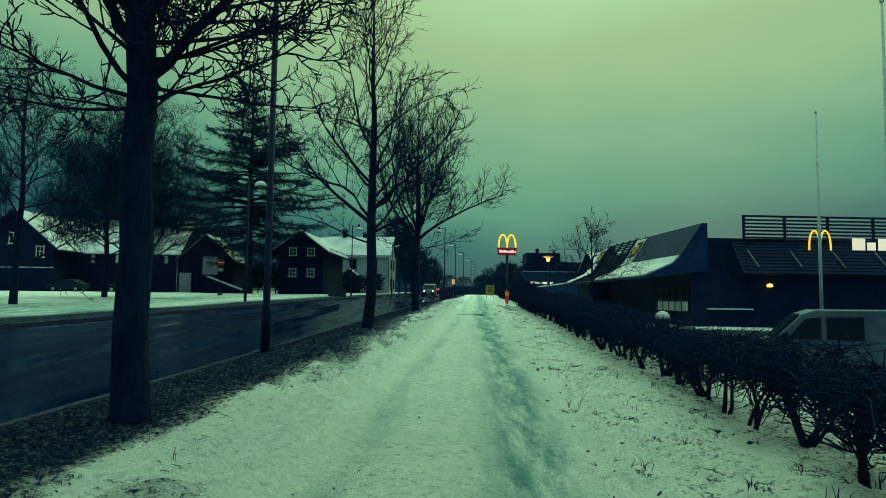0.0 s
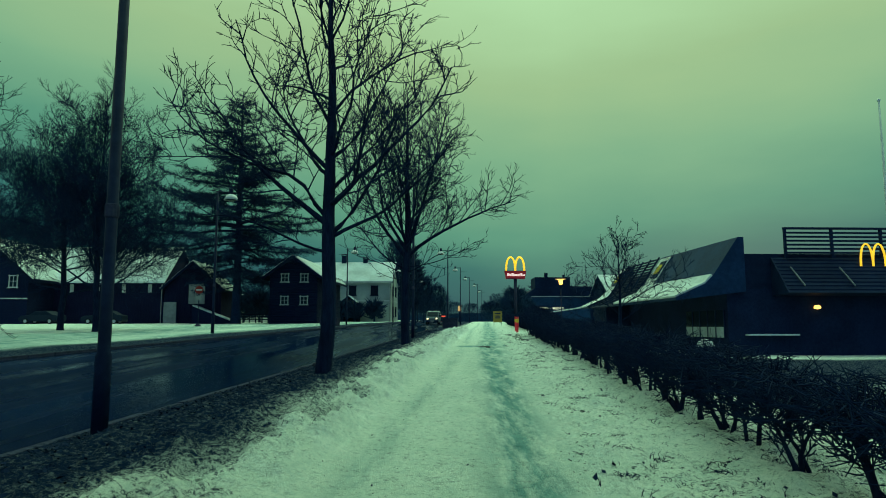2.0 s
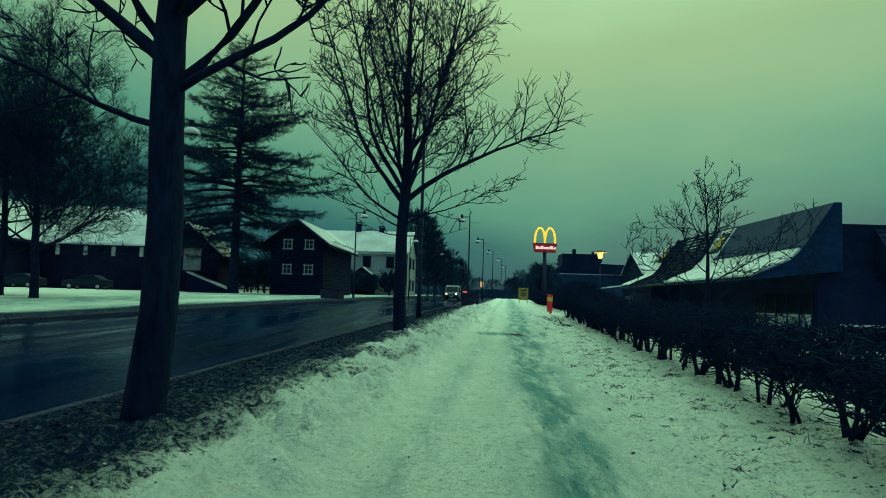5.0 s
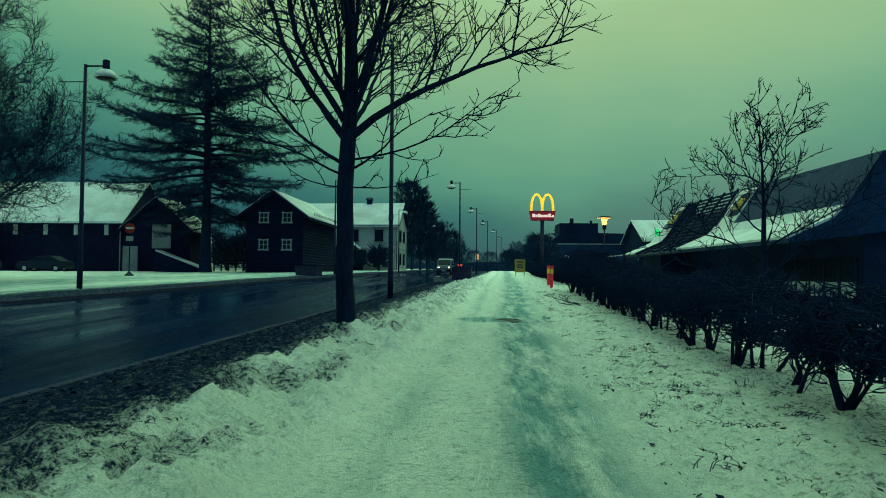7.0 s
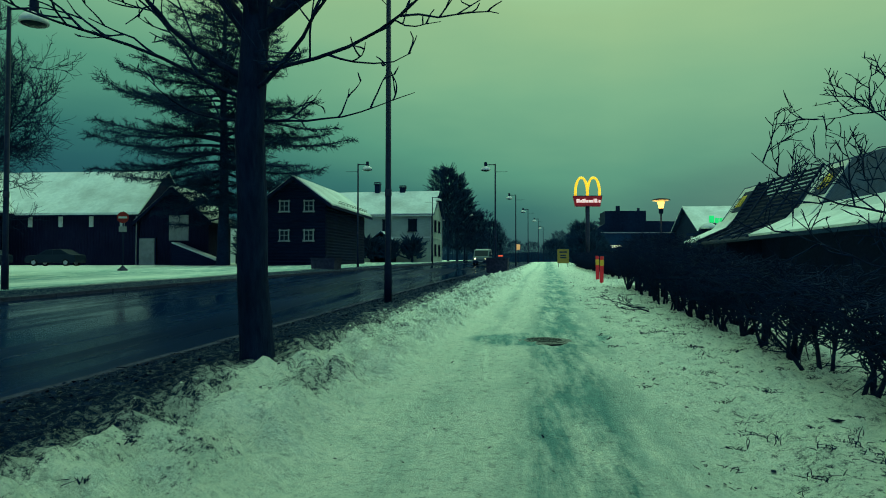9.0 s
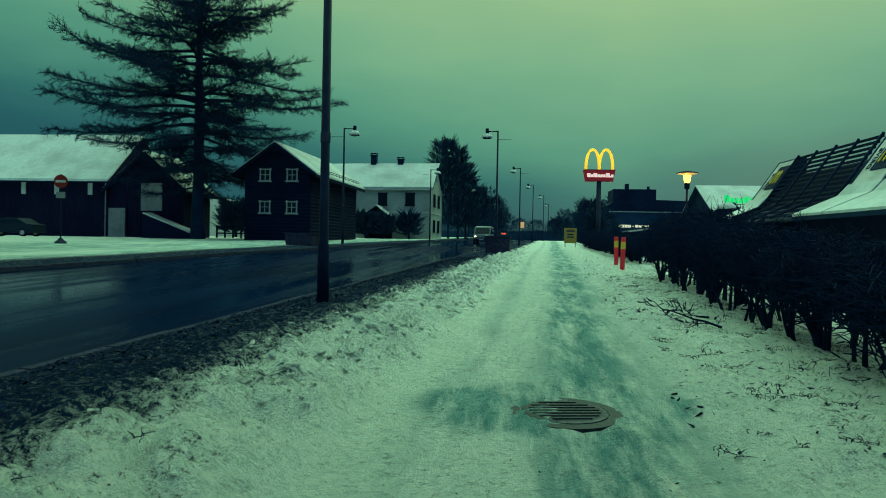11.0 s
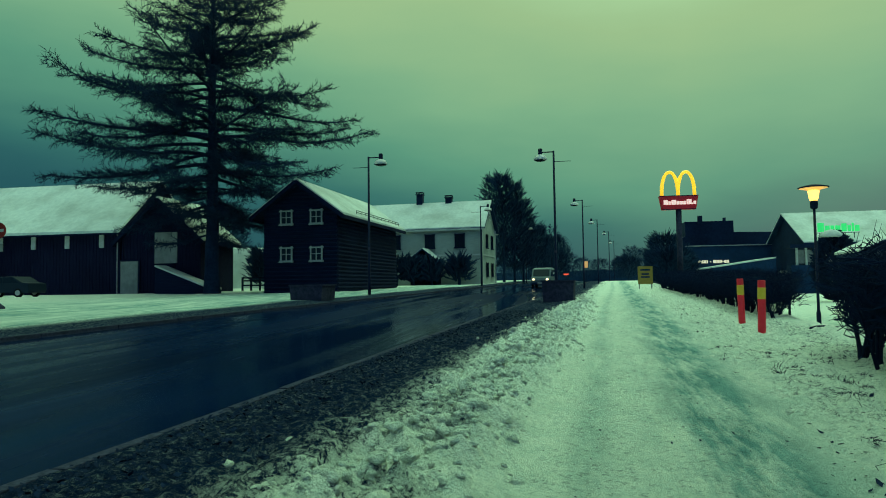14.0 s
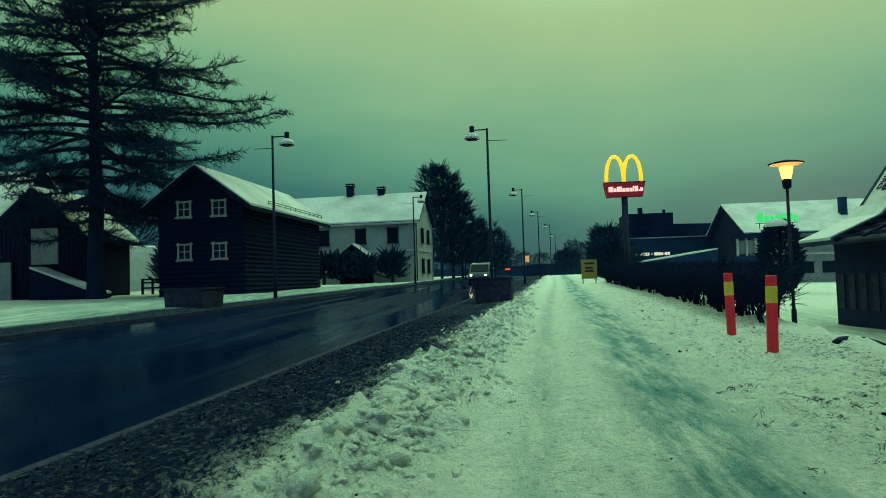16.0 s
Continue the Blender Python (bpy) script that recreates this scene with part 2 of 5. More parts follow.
M_TAILRED = mat("red_glow", (0.6, 0.05, 0.03), None, rough=0.4, emit=(1.0, 0.12, 0.05), power=0.9)
M_VAN = mat("pale_van_paint", (0.08, 0.12, 0.15), (0.14, 0.18, 0.20), 2, 0.5)
M_CAR = mat("dark_car_paint", (0.01, 0.01904, 0.03564), None, rough=0.5)
M_TYRE = mat("tyre_rubber", (0.008, 0.009, 0.012), (0.015, 0.016, 0.02), 20, 0.9)
M_LEAF = mat("dead_leaf", (0.003, 0.008, 0.028), (0.009, 0.022, 0.062), 12, 0.9)
M_IRON = mat("wet_cast_iron", (0.006, 0.01346, 0.02722), (0.015, 0.02693, 0.04763), 20, 0.35, 0.3, 40, metal=0.5)
M_BOARD = mat("yellow_board", (0.30, 0.19, 0.02), (0.36, 0.24, 0.04), 4, 0.6)
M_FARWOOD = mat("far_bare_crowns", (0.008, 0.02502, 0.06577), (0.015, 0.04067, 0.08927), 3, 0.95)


def ground_material():
    """Snow, trodden snow with wheel tracks, and the leaf litter beside the road, told apart by the distance across the street."""
    m = bpy.data.materials.new("snowy_ground")
    m.use_nodes = True
    n, l = m.node_tree.nodes, m.node_tree.links
    b = n["Principled BSDF"]
    b.inputs["Roughness"].default_value = 0.85
    b.inputs["Specular IOR Level"].default_value = 0.02
    at = {}
    for k in ("litter", "track", "scuff"):
        at[k] = n.new("ShaderNodeAttribute")
        at[k].attribute_name = k
    co = n.new("ShaderNodeTexCoord")

    def noise_at(scale, detail=6.0, rough=0.6, stretch=None):
        t = n.new("ShaderNodeTexNoise")
        t.inputs["Scale"].default_value, t.inputs["Detail"].default_value, t.inputs["Roughness"].default_value = scale, detail, rough
        if stretch:
            mp = n.new("ShaderNodeMapping")
            mp.inputs["Scale"].default_value = stretch
            mp.inputs["Rotation"].default_value = (0, 0, math.atan(AX))
            l.new(co.outputs["Object"], mp.inputs[0])
            l.new(mp.outputs[0], t.inputs["Vector"])
        else:
            l.new(co.outputs["Object"], t.inputs["Vector"])
        return t.outputs["Fac"]

    def ramp(src, a, b2, ca=(0, 0, 0, 1), cb=(1, 1, 1, 1)):
        r = n.new("ShaderNodeValToRGB")
        r.color_ramp.elements[0].position, r.color_ramp.elements[1].position = a, b2
        r.color_ramp.elements[0].color, r.color_ramp.elements[1].color = ca, cb
        l.new(src, r.inputs[0])
        return r.outputs[0]

    def mixc(f, a, b2, kind="MIX"):
        x = n.new("ShaderNodeMixRGB")
        x.blend_type = kind
        for i, s in zip((0, 1, 2), (f, a, b2)):
            if isinstance(s, (int, float)):
                x.inputs[i].default_value = s
            elif isinstance(s, tuple):
                x.inputs[i].default_value = s
            else:
                l.new(s, x.inputs[i])
        return x.outputs[0]

    def math2(op, a, b2):
        x = n.new("ShaderNodeMath")
        x.operation = op
        for i, s in zip((0, 1), (a, b2)):
            if isinstance(s, (int, float)):
                x.inputs[i].default_value = s
            else:
                l.new(s, x.inputs[i])
        return x.outputs[0]

    snow = ramp(noise_at(2.2), 0.3, 0.7, (0.80, 0.86, 0.77, 1), (0.95, 0.96, 0.87, 1))
    # teal mottles: shade in the snow's small hollows, put into the colour
    snow = mixc(0.48, snow, ramp(noise_at(16, 9, 0.78), 0.36, 0.54, (0.50, 0.63, 0.66, 1)), "MULTIPLY")
    ice = ramp(noise_at(5, 8, 0.75, (1, 0.18, 1)), 0.3, 0.7, (0.10, 0.25, 0.26, 1), (0.31, 0.51, 0.50, 1))
    soil = ramp(noise_at(26, 9, 0.8), 0.36, 0.66, (0.001, 0.006, 0.026, 1), (0.006, 0.022, 0.070, 1))
    tr = math2("MULTIPLY", at["track"].outputs["Fac"], ramp(noise_at(3.0, 8, 0.75, (1, 0.16, 1)), 0.36, 0.56))
    c = mixc(tr, snow, ice)
    # dark spots: dirt, and painted shading contrast for the rough snow
    dirt_shade = math2("MULTIPLY", at["scuff"].outputs["Fac"], ramp(noise_at(11, 10, 0.85), 0.535, 0.60))
    c = mixc(dirt_shade, c, (0.07, 0.11, 0.12, 1))
    dust = math2("MULTIPLY", at["scuff"].outputs["Fac"], ramp(noise_at(48, 6, 0.75), 0.60, 0.66))
    c = mixc(dust, c, (0.05, 0.075, 0.08, 1))
    lit = math2("ADD", at["litter"].outputs["Fac"], math2("MULTIPLY", math2("SUBTRACT", noise_at(13, 10, 0.9), 0.5), 2.4))
    lit = ramp(lit, 0.46, 0.60)
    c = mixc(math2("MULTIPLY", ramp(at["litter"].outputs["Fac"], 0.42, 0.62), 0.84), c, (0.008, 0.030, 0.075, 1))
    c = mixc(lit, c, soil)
    l.new(c, b.inputs["Base Color"])
    bp = n.new("ShaderNodeBump")
    bp.inputs["Strength"].default_value, bp.inputs["Distance"].default_value = 1.0, 0.09
    l.new(math2("ADD", noise_at(24, 8, 0.7), math2("MULTIPLY", noise_at(70, 4), 0.35)), bp.inputs["Height"])
    l.new(bp.outputs[0], b.inputs["Normal"])
    return m


def asphalt_material():
    m = mat("wet_asphalt", (0.001, 0.0075, 0.033), (0.003, 0.013, 0.048), 1.2, 0.35, 0.04, 90, stretch=(1, 0.06, 1))
    n, l = m.node_tree.nodes, m.node_tree.links
    b = n["Principled BSDF"]
    co, mp, t, r = n.new("ShaderNodeTexCoord"), n.new("ShaderNodeMapping"), n.new("ShaderNodeTexNoise"), n.new("ShaderNodeMapRange")
    mp.inputs["Scale"].default_value, mp.inputs["Rotation"].default_value = (0.8, 0.035, 1), (0, 0, math.atan(AX))
    l.new(co.outputs["Object"], mp.inputs[0])
    l.new(mp.outputs[0], t.inputs["Vector"])
    t.inputs["Scale"].default_value, t.inputs["Detail"].default_value = 1.4, 4.0
    b.inputs["Specular IOR Level"].default_value, b.inputs["IOR"].default_value = 0.5, 1.045
    r.inputs["From Min"].default_value, r.inputs["From Max"].default_value = 0.40, 0.58
    r.inputs["To Min"].default_value, r.inputs["To Max"].default_value = 0.06, 0.34
    l.new(t.outputs["Fac"], r.inputs["Value"])
    l.new(r.outputs[0], b.inputs["Roughness"])
    return m


M_GROUND, M_ASPHALT = ground_material(), asphalt_material()

# ---- ground, road, kerbs ----


def sheet(name, us, ys, zfun, material, attrs=None):
    U, Y = np.meshgrid(us, ys)
    X = U + AX * np.clip(Y, -60, 400)
    Z = zfun(X, Y, U)
    nu, ny = len(us), len(ys)
    me = bpy.data.meshes.new(name)
    me.vertices.add(nu * ny)
    me.vertices.foreach_set("co", np.stack([X, Y, Z], -1).ravel())
    i = (np.arange(ny - 1)[:, None] * nu + np.arange(nu - 1)[None, :]).ravel()
    quads = np.stack([i, i + 1, i + nu + 1, i + nu], -1)
    me.loops.add(quads.size)
    me.loops.foreach_set("vertex_index", quads.ravel())
    me.polygons.add(len(quads))
    me.polygons.foreach_set("loop_start", np.arange(0, quads.size, 4))
    me.polygons.foreach_set("use_smooth", [True] * len(quads))
    me.update(calc_edges=True)
    for k, fun in (attrs or {}).items():
        a = me.attributes.new(k, "FLOAT", "POINT")
        a.data.foreach_set("value", np.asarray(fun(X, Y, U), float).ravel())
    me.materials.append(material)
    return new(name, me)


def steps(*runs):
    out = []
    for a, b, d in runs:
        out += list(np.arange(a, b, d))
    return np.array(out + [runs[-1][1]])


def ground_z(X, Y, U):
    z = base_z(X, Y)
    near = smooth(160, 70, Y)
    path = smooth(-1.75, -1.35, U) * smooth(1.1, 0.7, U)
    bank = smooth(-3.9, -2.2, U) * smooth(-1.3, -1.75, U)
    verge = smooth(0.7, 1.3, U) * smooth(5.5, 4.2, U)
    lit = smooth(-5.0, -4.6, U) * smooth(-2.4, -3.2, U)
    lumps = vnoise(X * 2.6, Y * 2.2) * 0.45 + np.abs(vnoise(X * 5.1 + 9, Y * 4.6) - 0.5) * 0.7 + vnoise(X * 9.3, Y * 8.7) * 0.25
    z = z + near * bank * (0.03 + 0.46 * (lumps - 0.37) * (0.45 + 0.55 * smooth(5, 22, Y)))
    crumb = smooth(-3.7, -2.2, U) * smooth(-1.35, -1.75, U) * smooth(75, 60, Y)
    z = z + crumb * (0.075 * np.abs(vnoise(X * 6.3 + 1, Y * 5.7) - 0.5) + 0.05 * vnoise(X * 8.8, Y * 7.9 + 5)) * (0.95 + 0.45 * smooth(30, 42, Y))
    z = z + near * verge * (0.24 * (lumps - 0.45) + 0.05 * smooth(0.45, 0.8, vnoise(X * 1.7 + 4, Y * 1.3)))
    z = z + near * lit * 0.08 * (vnoise(X * 9 + 3, Y * 9) - 0.5)
    rut = np.exp(-(((U - 0.38 - 0.12 * np.sin(Y * 0.13)) / 0.17) ** 2)) + 0.55 * np.exp(-(((U + 0.95 + 0.1 * np.sin(Y * 0.1 + 1)) / 0.15) ** 2))
    z = z + near * path * (0.028 * (vnoise(X * 4, Y * 1.6) - 0.5) + 0.020 * (vnoise(X * 13, Y * 11) - 0.5) - 0.03 * rut)
    far = smooth(8, 14, np.abs(U + 3))
    z = z + far * 0.10 * (vnoise(X * 0.35, Y * 0.35) - 0.5)
    inroad = smooth(ROAD_L - 0.02, ROAD_L + 0.12, U) * smooth(ROAD_R + 0.02, ROAD_R - 0.12, U)
    return z - 0.35 * inroad


def litter_mask(X, Y, U):
    edge = np.interp(Y, (0, 9, 12, 16, 22, 28, 36, 43), (-2.9, -2.8, -2.25, -2.15, -2.45, -2.5, -2.45, -2.3)) + 0.6 * (vnoise(X * 0.9, Y * 0.7) - 0.5)
    right = (0.50 * smooth(edge + 0.4, edge - 0.25, U) + 0.15 * smooth(edge, edge - 1.0, U)) * smooth(ROAD_R - 0.6, ROAD_R, U)
    left = 0.62 * smooth(ROAD_L - 3.2, ROAD_L - 1.2, U) * smooth(ROAD_L + 0.6, ROAD_L, U)
    # under: a darker, patchy band along the hedge row
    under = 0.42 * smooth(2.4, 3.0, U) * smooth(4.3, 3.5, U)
    blot = smooth(0.45, 0.75, vnoise(X * 1.3 + 5, Y * 1.1))
    # on the left bank this paints dark specks and the shade between lumps
    verge = (0.20 + 0.19 * blot) * smooth(0.9, 1.5, U) * smooth(3.0, 2.2, U) + (0.24 + 0.24 * blot) * smooth(-3.2, -2.4, U) * smooth(-1.5, -1.9, U)
    lot = 0.62 * smooth(5.2, 6.2, U) * smooth(60, 45, U) * smooth(49, 44, Y) * smooth(-20, -5, Y)
    return np.clip(np.maximum(np.maximum(np.maximum(right, left), lot), np.maximum(under, verge)), 0, 1)


def track_mask(X, Y, U):
    rut = np.exp(-(((U - 0.40 - 0.14 * np.sin(Y * 0.13)) / 0.30) ** 2))
    wide = (0.3 + 0.45 * smooth(14, 34, Y)) * np.exp(-(((U - 0.45) / 0.7) ** 2))
    left = 0.45 * np.exp(-(((U + 0.95 + 0.1 * np.sin(Y * 0.1 + 1)) / 0.18) ** 2))
    drive = 0.75 * smooth(8.5, 10, U) * smooth(17, 14, U) * smooth(35, 45, Y) * smooth(90, 75, Y)
    far_side = 0.95 * smooth(-13.4, -14.2, U) * smooth(-34, -22, U) * smooth(0.08, 0.45, vnoise(U * 0.9, Y * 0.06))
    slush = smooth(0.95, 0.5, np.hypot((X - 2.3) * 0.8, Y - 35.6) + 0.5 * (vnoise(X * 3, Y * 3) - 0.5))
    return np.clip(rut + wide + left + drive + far_side + slush, 0, 1)


def scuff_mask(X, Y, U):
    return np.clip(0.55 * smooth(-1.8, -1.0, U) * smooth(1.2, 0.4, U) + 0.75 * smooth(0.8, 1.6, U) * smooth(4.4, 3.4, U) + 0.45 * smooth(-3.6, -2.6, U) * smooth(-1.3, -1.8, U), 0, 1) * smooth(120, 60, Y)


us = steps((-900, -120, 60), (-120, -40, 8), (-40, -14, 1.3), (-14, -12.8, 0.15), (-12.8, -5.2, 1.2), (-5.2, -4.4, 0.08), (-4.4, 4.6, 0.062), (4.6, 9, 0.25), (9, 60, 3), (60, 900, 60))
ys = steps((-60, -6, 3), (-6, 0, 0.5), (0, 58, 0.075), (58, 80, 0.2), (80, 130, 0.8), (130, 420, 10), (420, 1500, 120))
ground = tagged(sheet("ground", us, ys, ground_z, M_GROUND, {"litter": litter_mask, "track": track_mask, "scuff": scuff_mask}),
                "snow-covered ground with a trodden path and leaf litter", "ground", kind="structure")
road = tagged(sheet("road", steps((ROAD_L + 0.02, ROAD_R, 0.46)), steps((-60, 200, 4), (200, 420, 20)), lambda X, Y, U: base_z(X, Y) - 0.10 + 0.05 * np.cos((U + 9.05) / 4.1 * 1.4), M_ASPHALT),
              "wet dark asphalt road with slushy edges", "road", kind="structure")


def kerb(name, u0, label):
    k = thing(name, pose(0, 0, 0), label, "kerb", kind="structure")
    g = Geo().box((0, 0, 0), (0.13, 1.18, 0.22))
    me = mesh_of("kerb_stone", g, M_GRANITE, bevel=0.012)
    for i in range(110):
        y = -4 + 1.2 * i
        x = u0 + AX * y
        ob = new("kerb_stone", me)
        ob.parent = k
        slope = gz(x, y + 0.6) - gz(x, y - 0.6)
        ob.matrix_basis = pose(x + random.uniform(-0.01, 0.01), y, gz(x, y) - 0.10 + random.uniform(-0.008, 0.008), math.degrees(math.atan(slope / 1.2)), 0, -math.degrees(math.atan(AX)) + random.uniform(-0.4, 0.4))


kerb("kerb_east", ROAD_R + 0.02, "row of grey granite kerb stones beside the verge")
kerb("kerb_west", ROAD_L - 0.02, "row of grey granite kerb stones beside snowy pavement")

# ---- trees ----


def limb(rng, geo, start, way, length, r0, r1, n, segs, wob, lift):
    """One branch as a bent tapering tube; returns its points and directions."""
    pts, dirs, p, d = [start.copy()], [way.copy()], start.copy(), way.copy()
    for i in range(segs):
        d = (d + Vector((rng.gauss(0, wob), rng.gauss(0, wob), rng.gauss(0, wob) + lift))).normalized()
        p = p + d * (length / segs)
        pts.append(p.copy())
        dirs.append(d.copy())
    geo.tube(pts, [r0 + (r1 - r0) * (i / segs) ** 0.8 for i in range(segs + 1)], n, cap=False)
    return pts, dirs


def side_way(rng, d, angle):
    a = d.cross(Vector((rng.gauss(0, 1), rng.gauss(0, 1), rng.gauss(0, 1)))).normalized()
    return (d * math.cos(angle) + a * math.sin(angle)).normalized()


def sub(rng, geo, pts, dirs, level, length, r, gap, first=0.15):
    """Side branches along a branch, down to the last twigs."""
    total = sum((pts[i + 1] - pts[i]).length for i in range(len(pts) - 1))
    n = max(1, int(total * (1 - first) / gap))
    for k in range(n):
        f = first + (1 - first) * (k + rng.random()) / n
        i = min(int(f * (len(pts) - 1)), len(pts) - 2)
        q = f * (len(pts) - 1) - i
        p = pts[i].lerp(pts[i + 1], q)
        w = side_way(rng, dirs[i + 1], radians(rng.uniform(32, 62)))
        w = (w + Vector((0, 0, 0.08))).normalized()
        ln = length * (1.1 - 0.65 * f) * rng.uniform(0.6, 1.25)
        if level == 0:
            limb(rng, geo, p, w, ln, r, r * 0.55, 3, 3, 0.17, 0.08)
        else:
            a, b = limb(rng, geo, p, w, ln, r, r * 0.4, 4 if level > 1 else 3, 5 if level > 1 else 4, 0.17, 0.07)
            sub(rng, geo, a, b, level - 1, length * 0.46, max(r * 0.6, 0.0115), gap * 0.66, 0.15)


def bare_tree(name, m, seed, h, r, crown0, spread, limbs, label, gap=0.55, lift=0.10, low=None, angle=(40, 62), levels=2, extra=()):
    """A leafless broad-leaved tree: trunk and limbs, and a crown of branches and twigs."""
    rng = random.Random(seed)
    t = thing(name, m, label, "tree")
    trunk, crown = Geo(), Geo()
    pts = [Vector((0, 0, -0.25)), Vector((0, 0, 0.12))]
    p = Vector((0, 0, 0.12))
    k = 13
    for i in range(1, k + 1):
        p = Vector((p.x + rng.gauss(0, 0.035 * h / 10), p.y + rng.gauss(0, 0.035 * h / 10), 0.12 + (h - 0.12) * i / k))
        pts.append(p)
    rad = [r * 1.35, r * 1.1] + [r * max(0.05, (1 - 0.42 * i / k if pts[i + 1].z < crown0 else (1 - 0.42 * crown0 / h) * max(0.0, 1 - (pts[i + 1].z - crown0) / (h - crown0)) ** 0.9)) for i in range(1, k + 1)]
    trunk.tube(pts, rad, 12)
    az = rng.uniform(0, 6.28)
    for j in range(limbs):
        f = (j + 0.4 * rng.random()) / limbs
        z = crown0 + (h - crown0) * 0.86 * f
        az += 2.4 + rng.gauss(0, 0.35)
        i = max(1, min(int((z - 0.12) / (h - 0.12) * k) + 1, k))
        a, b = pts[i], pts[i + 1]
        s = a.lerp(b, min(max((z - a.z) / (b.z - a.z), 0), 1))
        el = radians(rng.uniform(*angle) * (1 - 0.5 * f) )
        w = Vector((math.cos(az) * math.sin(el), math.sin(az) * math.sin(el), math.cos(el)))
        ln = spread * (1.25 - 0.75 * f) * rng.uniform(0.8, 1.2)
        if low and j < low:
            ln *= 1.1
            w = Vector((math.cos(az), math.sin(az), 0.25)).normalized()
        r0 = max(0.02, r * 0.34 * (1 - 0.66 * f))
        lp, ld = limb(rng, trunk, s, w, ln, r0, r0 * 0.2, 7, 10, 0.15, lift * 0.85)
        sub(rng, crown, lp, ld, levels, ln * 0.46, max(r0 * 0.36, 0.015), gap, 0.15)
    for z, az, el, ln, r0 in extra:
        i = max(1, min(int((z - 0.12) / (h - 0.12) * k) + 1, k))
        s = pts[i].lerp(pts[i + 1], min(max((z - pts[i].z) / (pts[i + 1].z - pts[i].z), 0), 1))
        az, el = radians(az), radians(el)
        lp, ld = limb(rng, trunk, s, Vector((math.cos(az) * math.sin(el), math.sin(az) * math.sin(el), math.cos(el))), ln, r0, r0 * 0.2, 7, 9, 0.09, lift * 0.7)
        sub(rng, crown, lp, ld, levels, ln * 0.40, max(r0 * 0.3, 0.013), gap, 0.15)
    sub(rng, crown, pts[-4:], [Vector((0, 0, 1))] * 4, levels, spread * 0.3, 0.014, gap * 0.7, 0.1)
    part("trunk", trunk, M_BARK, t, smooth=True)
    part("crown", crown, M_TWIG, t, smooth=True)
    return t


def on(x, y, rz=0.0, dz=0.0):
    return pose(x, y, gz(x, y) + dz, 0, 0, rz)


bare_tree("maple_tree", on(-3.28, 7.33), 11, 11.5, 0.19, 4.3, 3.6, 14, "bare dark street tree with heavy spreading limbs", 0.22, 0.07, angle=(48, 72),
          extra=((3.75, -15, 62, 3.4, 0.075), (4.15, 172, 48, 3.2, 0.095), (3.55, 190, 82, 2.4, 0.03), (4.6, 20, 35, 3.6, 0.08), (3.9, 120, 60, 2.8, 0.05), (4.9, 215, 55, 3.2, 0.06), (4.4, 265, 65, 2.6, 0.045), (3.3, -40, 75, 1.6, 0.022),
                 (3.6, 230, 60, 3.0, 0.04), (3.8, 70, 58, 2.6, 0.04), (4.3, 320, 62, 3.0, 0.05), (4.5, 140, 66, 3.4, 0.06), (4.0, 250, 78, 2.2, 0.03), (4.7, 185, 70, 3.4, 0.05), (4.2, 35, 75, 2.6, 0.035), (4.8, 290, 55, 3.0, 0.05), (3.4, 165, 86, 2.2, 0.022),
                 (3.55, -15, 94, 2.5, 0.028), (3.7, 25, 92, 2.3, 0.026), (3.8, -60, 92, 2.4, 0.028), (4.0, 5, 84, 2.8, 0.032), (3.45, 195, 96, 2.4, 0.024), (3.9, -30, 86, 2.8, 0.03)))
bare_tree("maple_tree", on(-2.01, 20.2, 10), 23, 10.8, 0.165, 2.9, 3.7, 20, "bare street tree with upswept limbs on the verge", 0.31, 0.05, angle=(46, 74),
          extra=((2.6, 170, 74, 3.0, 0.035), (2.9, -15, 66, 3.4, 0.05), (3.2, 160, 52, 4.2, 0.07), (3.6, 0, 48, 4.2, 0.07), (4.4, 185, 46, 3.8, 0.055), (4.7, 20, 50, 3.4, 0.05)))
bare_tree("maple_tree", on(-0.90, 32.1), 5, 10.4, 0.17, 3.9, 3.6, 12, "bare street tree forking into long upswept limbs", 0.34, 0.06, angle=(30, 60),
          extra=((3.5, 5, 46, 5.8, 0.085), (3.45, 172, 40, 5.8, 0.085), (3.7, 200, 28, 5.8, 0.07), (3.8, -25, 26, 5.8, 0.07), (3.6, 85, 40, 5.2, 0.065), (3.6, -90, 44, 5.2, 0.06),
                 (3.9, 140, 24, 5.6, 0.06), (4.0, 40, 36, 5.2, 0.055), (4.0, 245, 34, 5.2, 0.055), (4.2, 320, 34, 5.0, 0.05), (3.0, 172, 66, 4.0, 0.04), (3.1, 2, 80, 3.4, 0.026),
                 (2.9, -30, 74, 2.6, 0.03), (2.8, 205, 76, 2.8, 0.026), (2.6, 20, 86, 1.8, 0.018), (2.6, 150, 84, 1.8, 0.018)))
bare_tree("linden_tree", on(-19.5, 31.0), 31, 12.5, 0.17, 2.0, 4.7, 30, "dense bare tree standing in snow across the road", 0.30, 0.05, angle=(50, 80))
bare_tree("linden_tree", on(-20.8, 47.0), 37, 15.0, 0.20, 2.2, 6.0, 36, "dense bare tree standing in snow across the road", 0.30, 0.05, angle=(50, 80))
bare_tree("linden_tree", on(-24.6, 49.8), 41, 14.6, 0.2, 2.2, 5.8, 32, "dense bare tree standing in snow across the road", 0.30, 0.05, angle=(50, 80))
bare_tree("apple_tree", on(8.5, 35.6), 53, 5.6, 0.09, 1.5, 2.7, 15, "small bare tree with spreading crown beside the restaurant", 0.27, 0.02, angle=(52, 82))


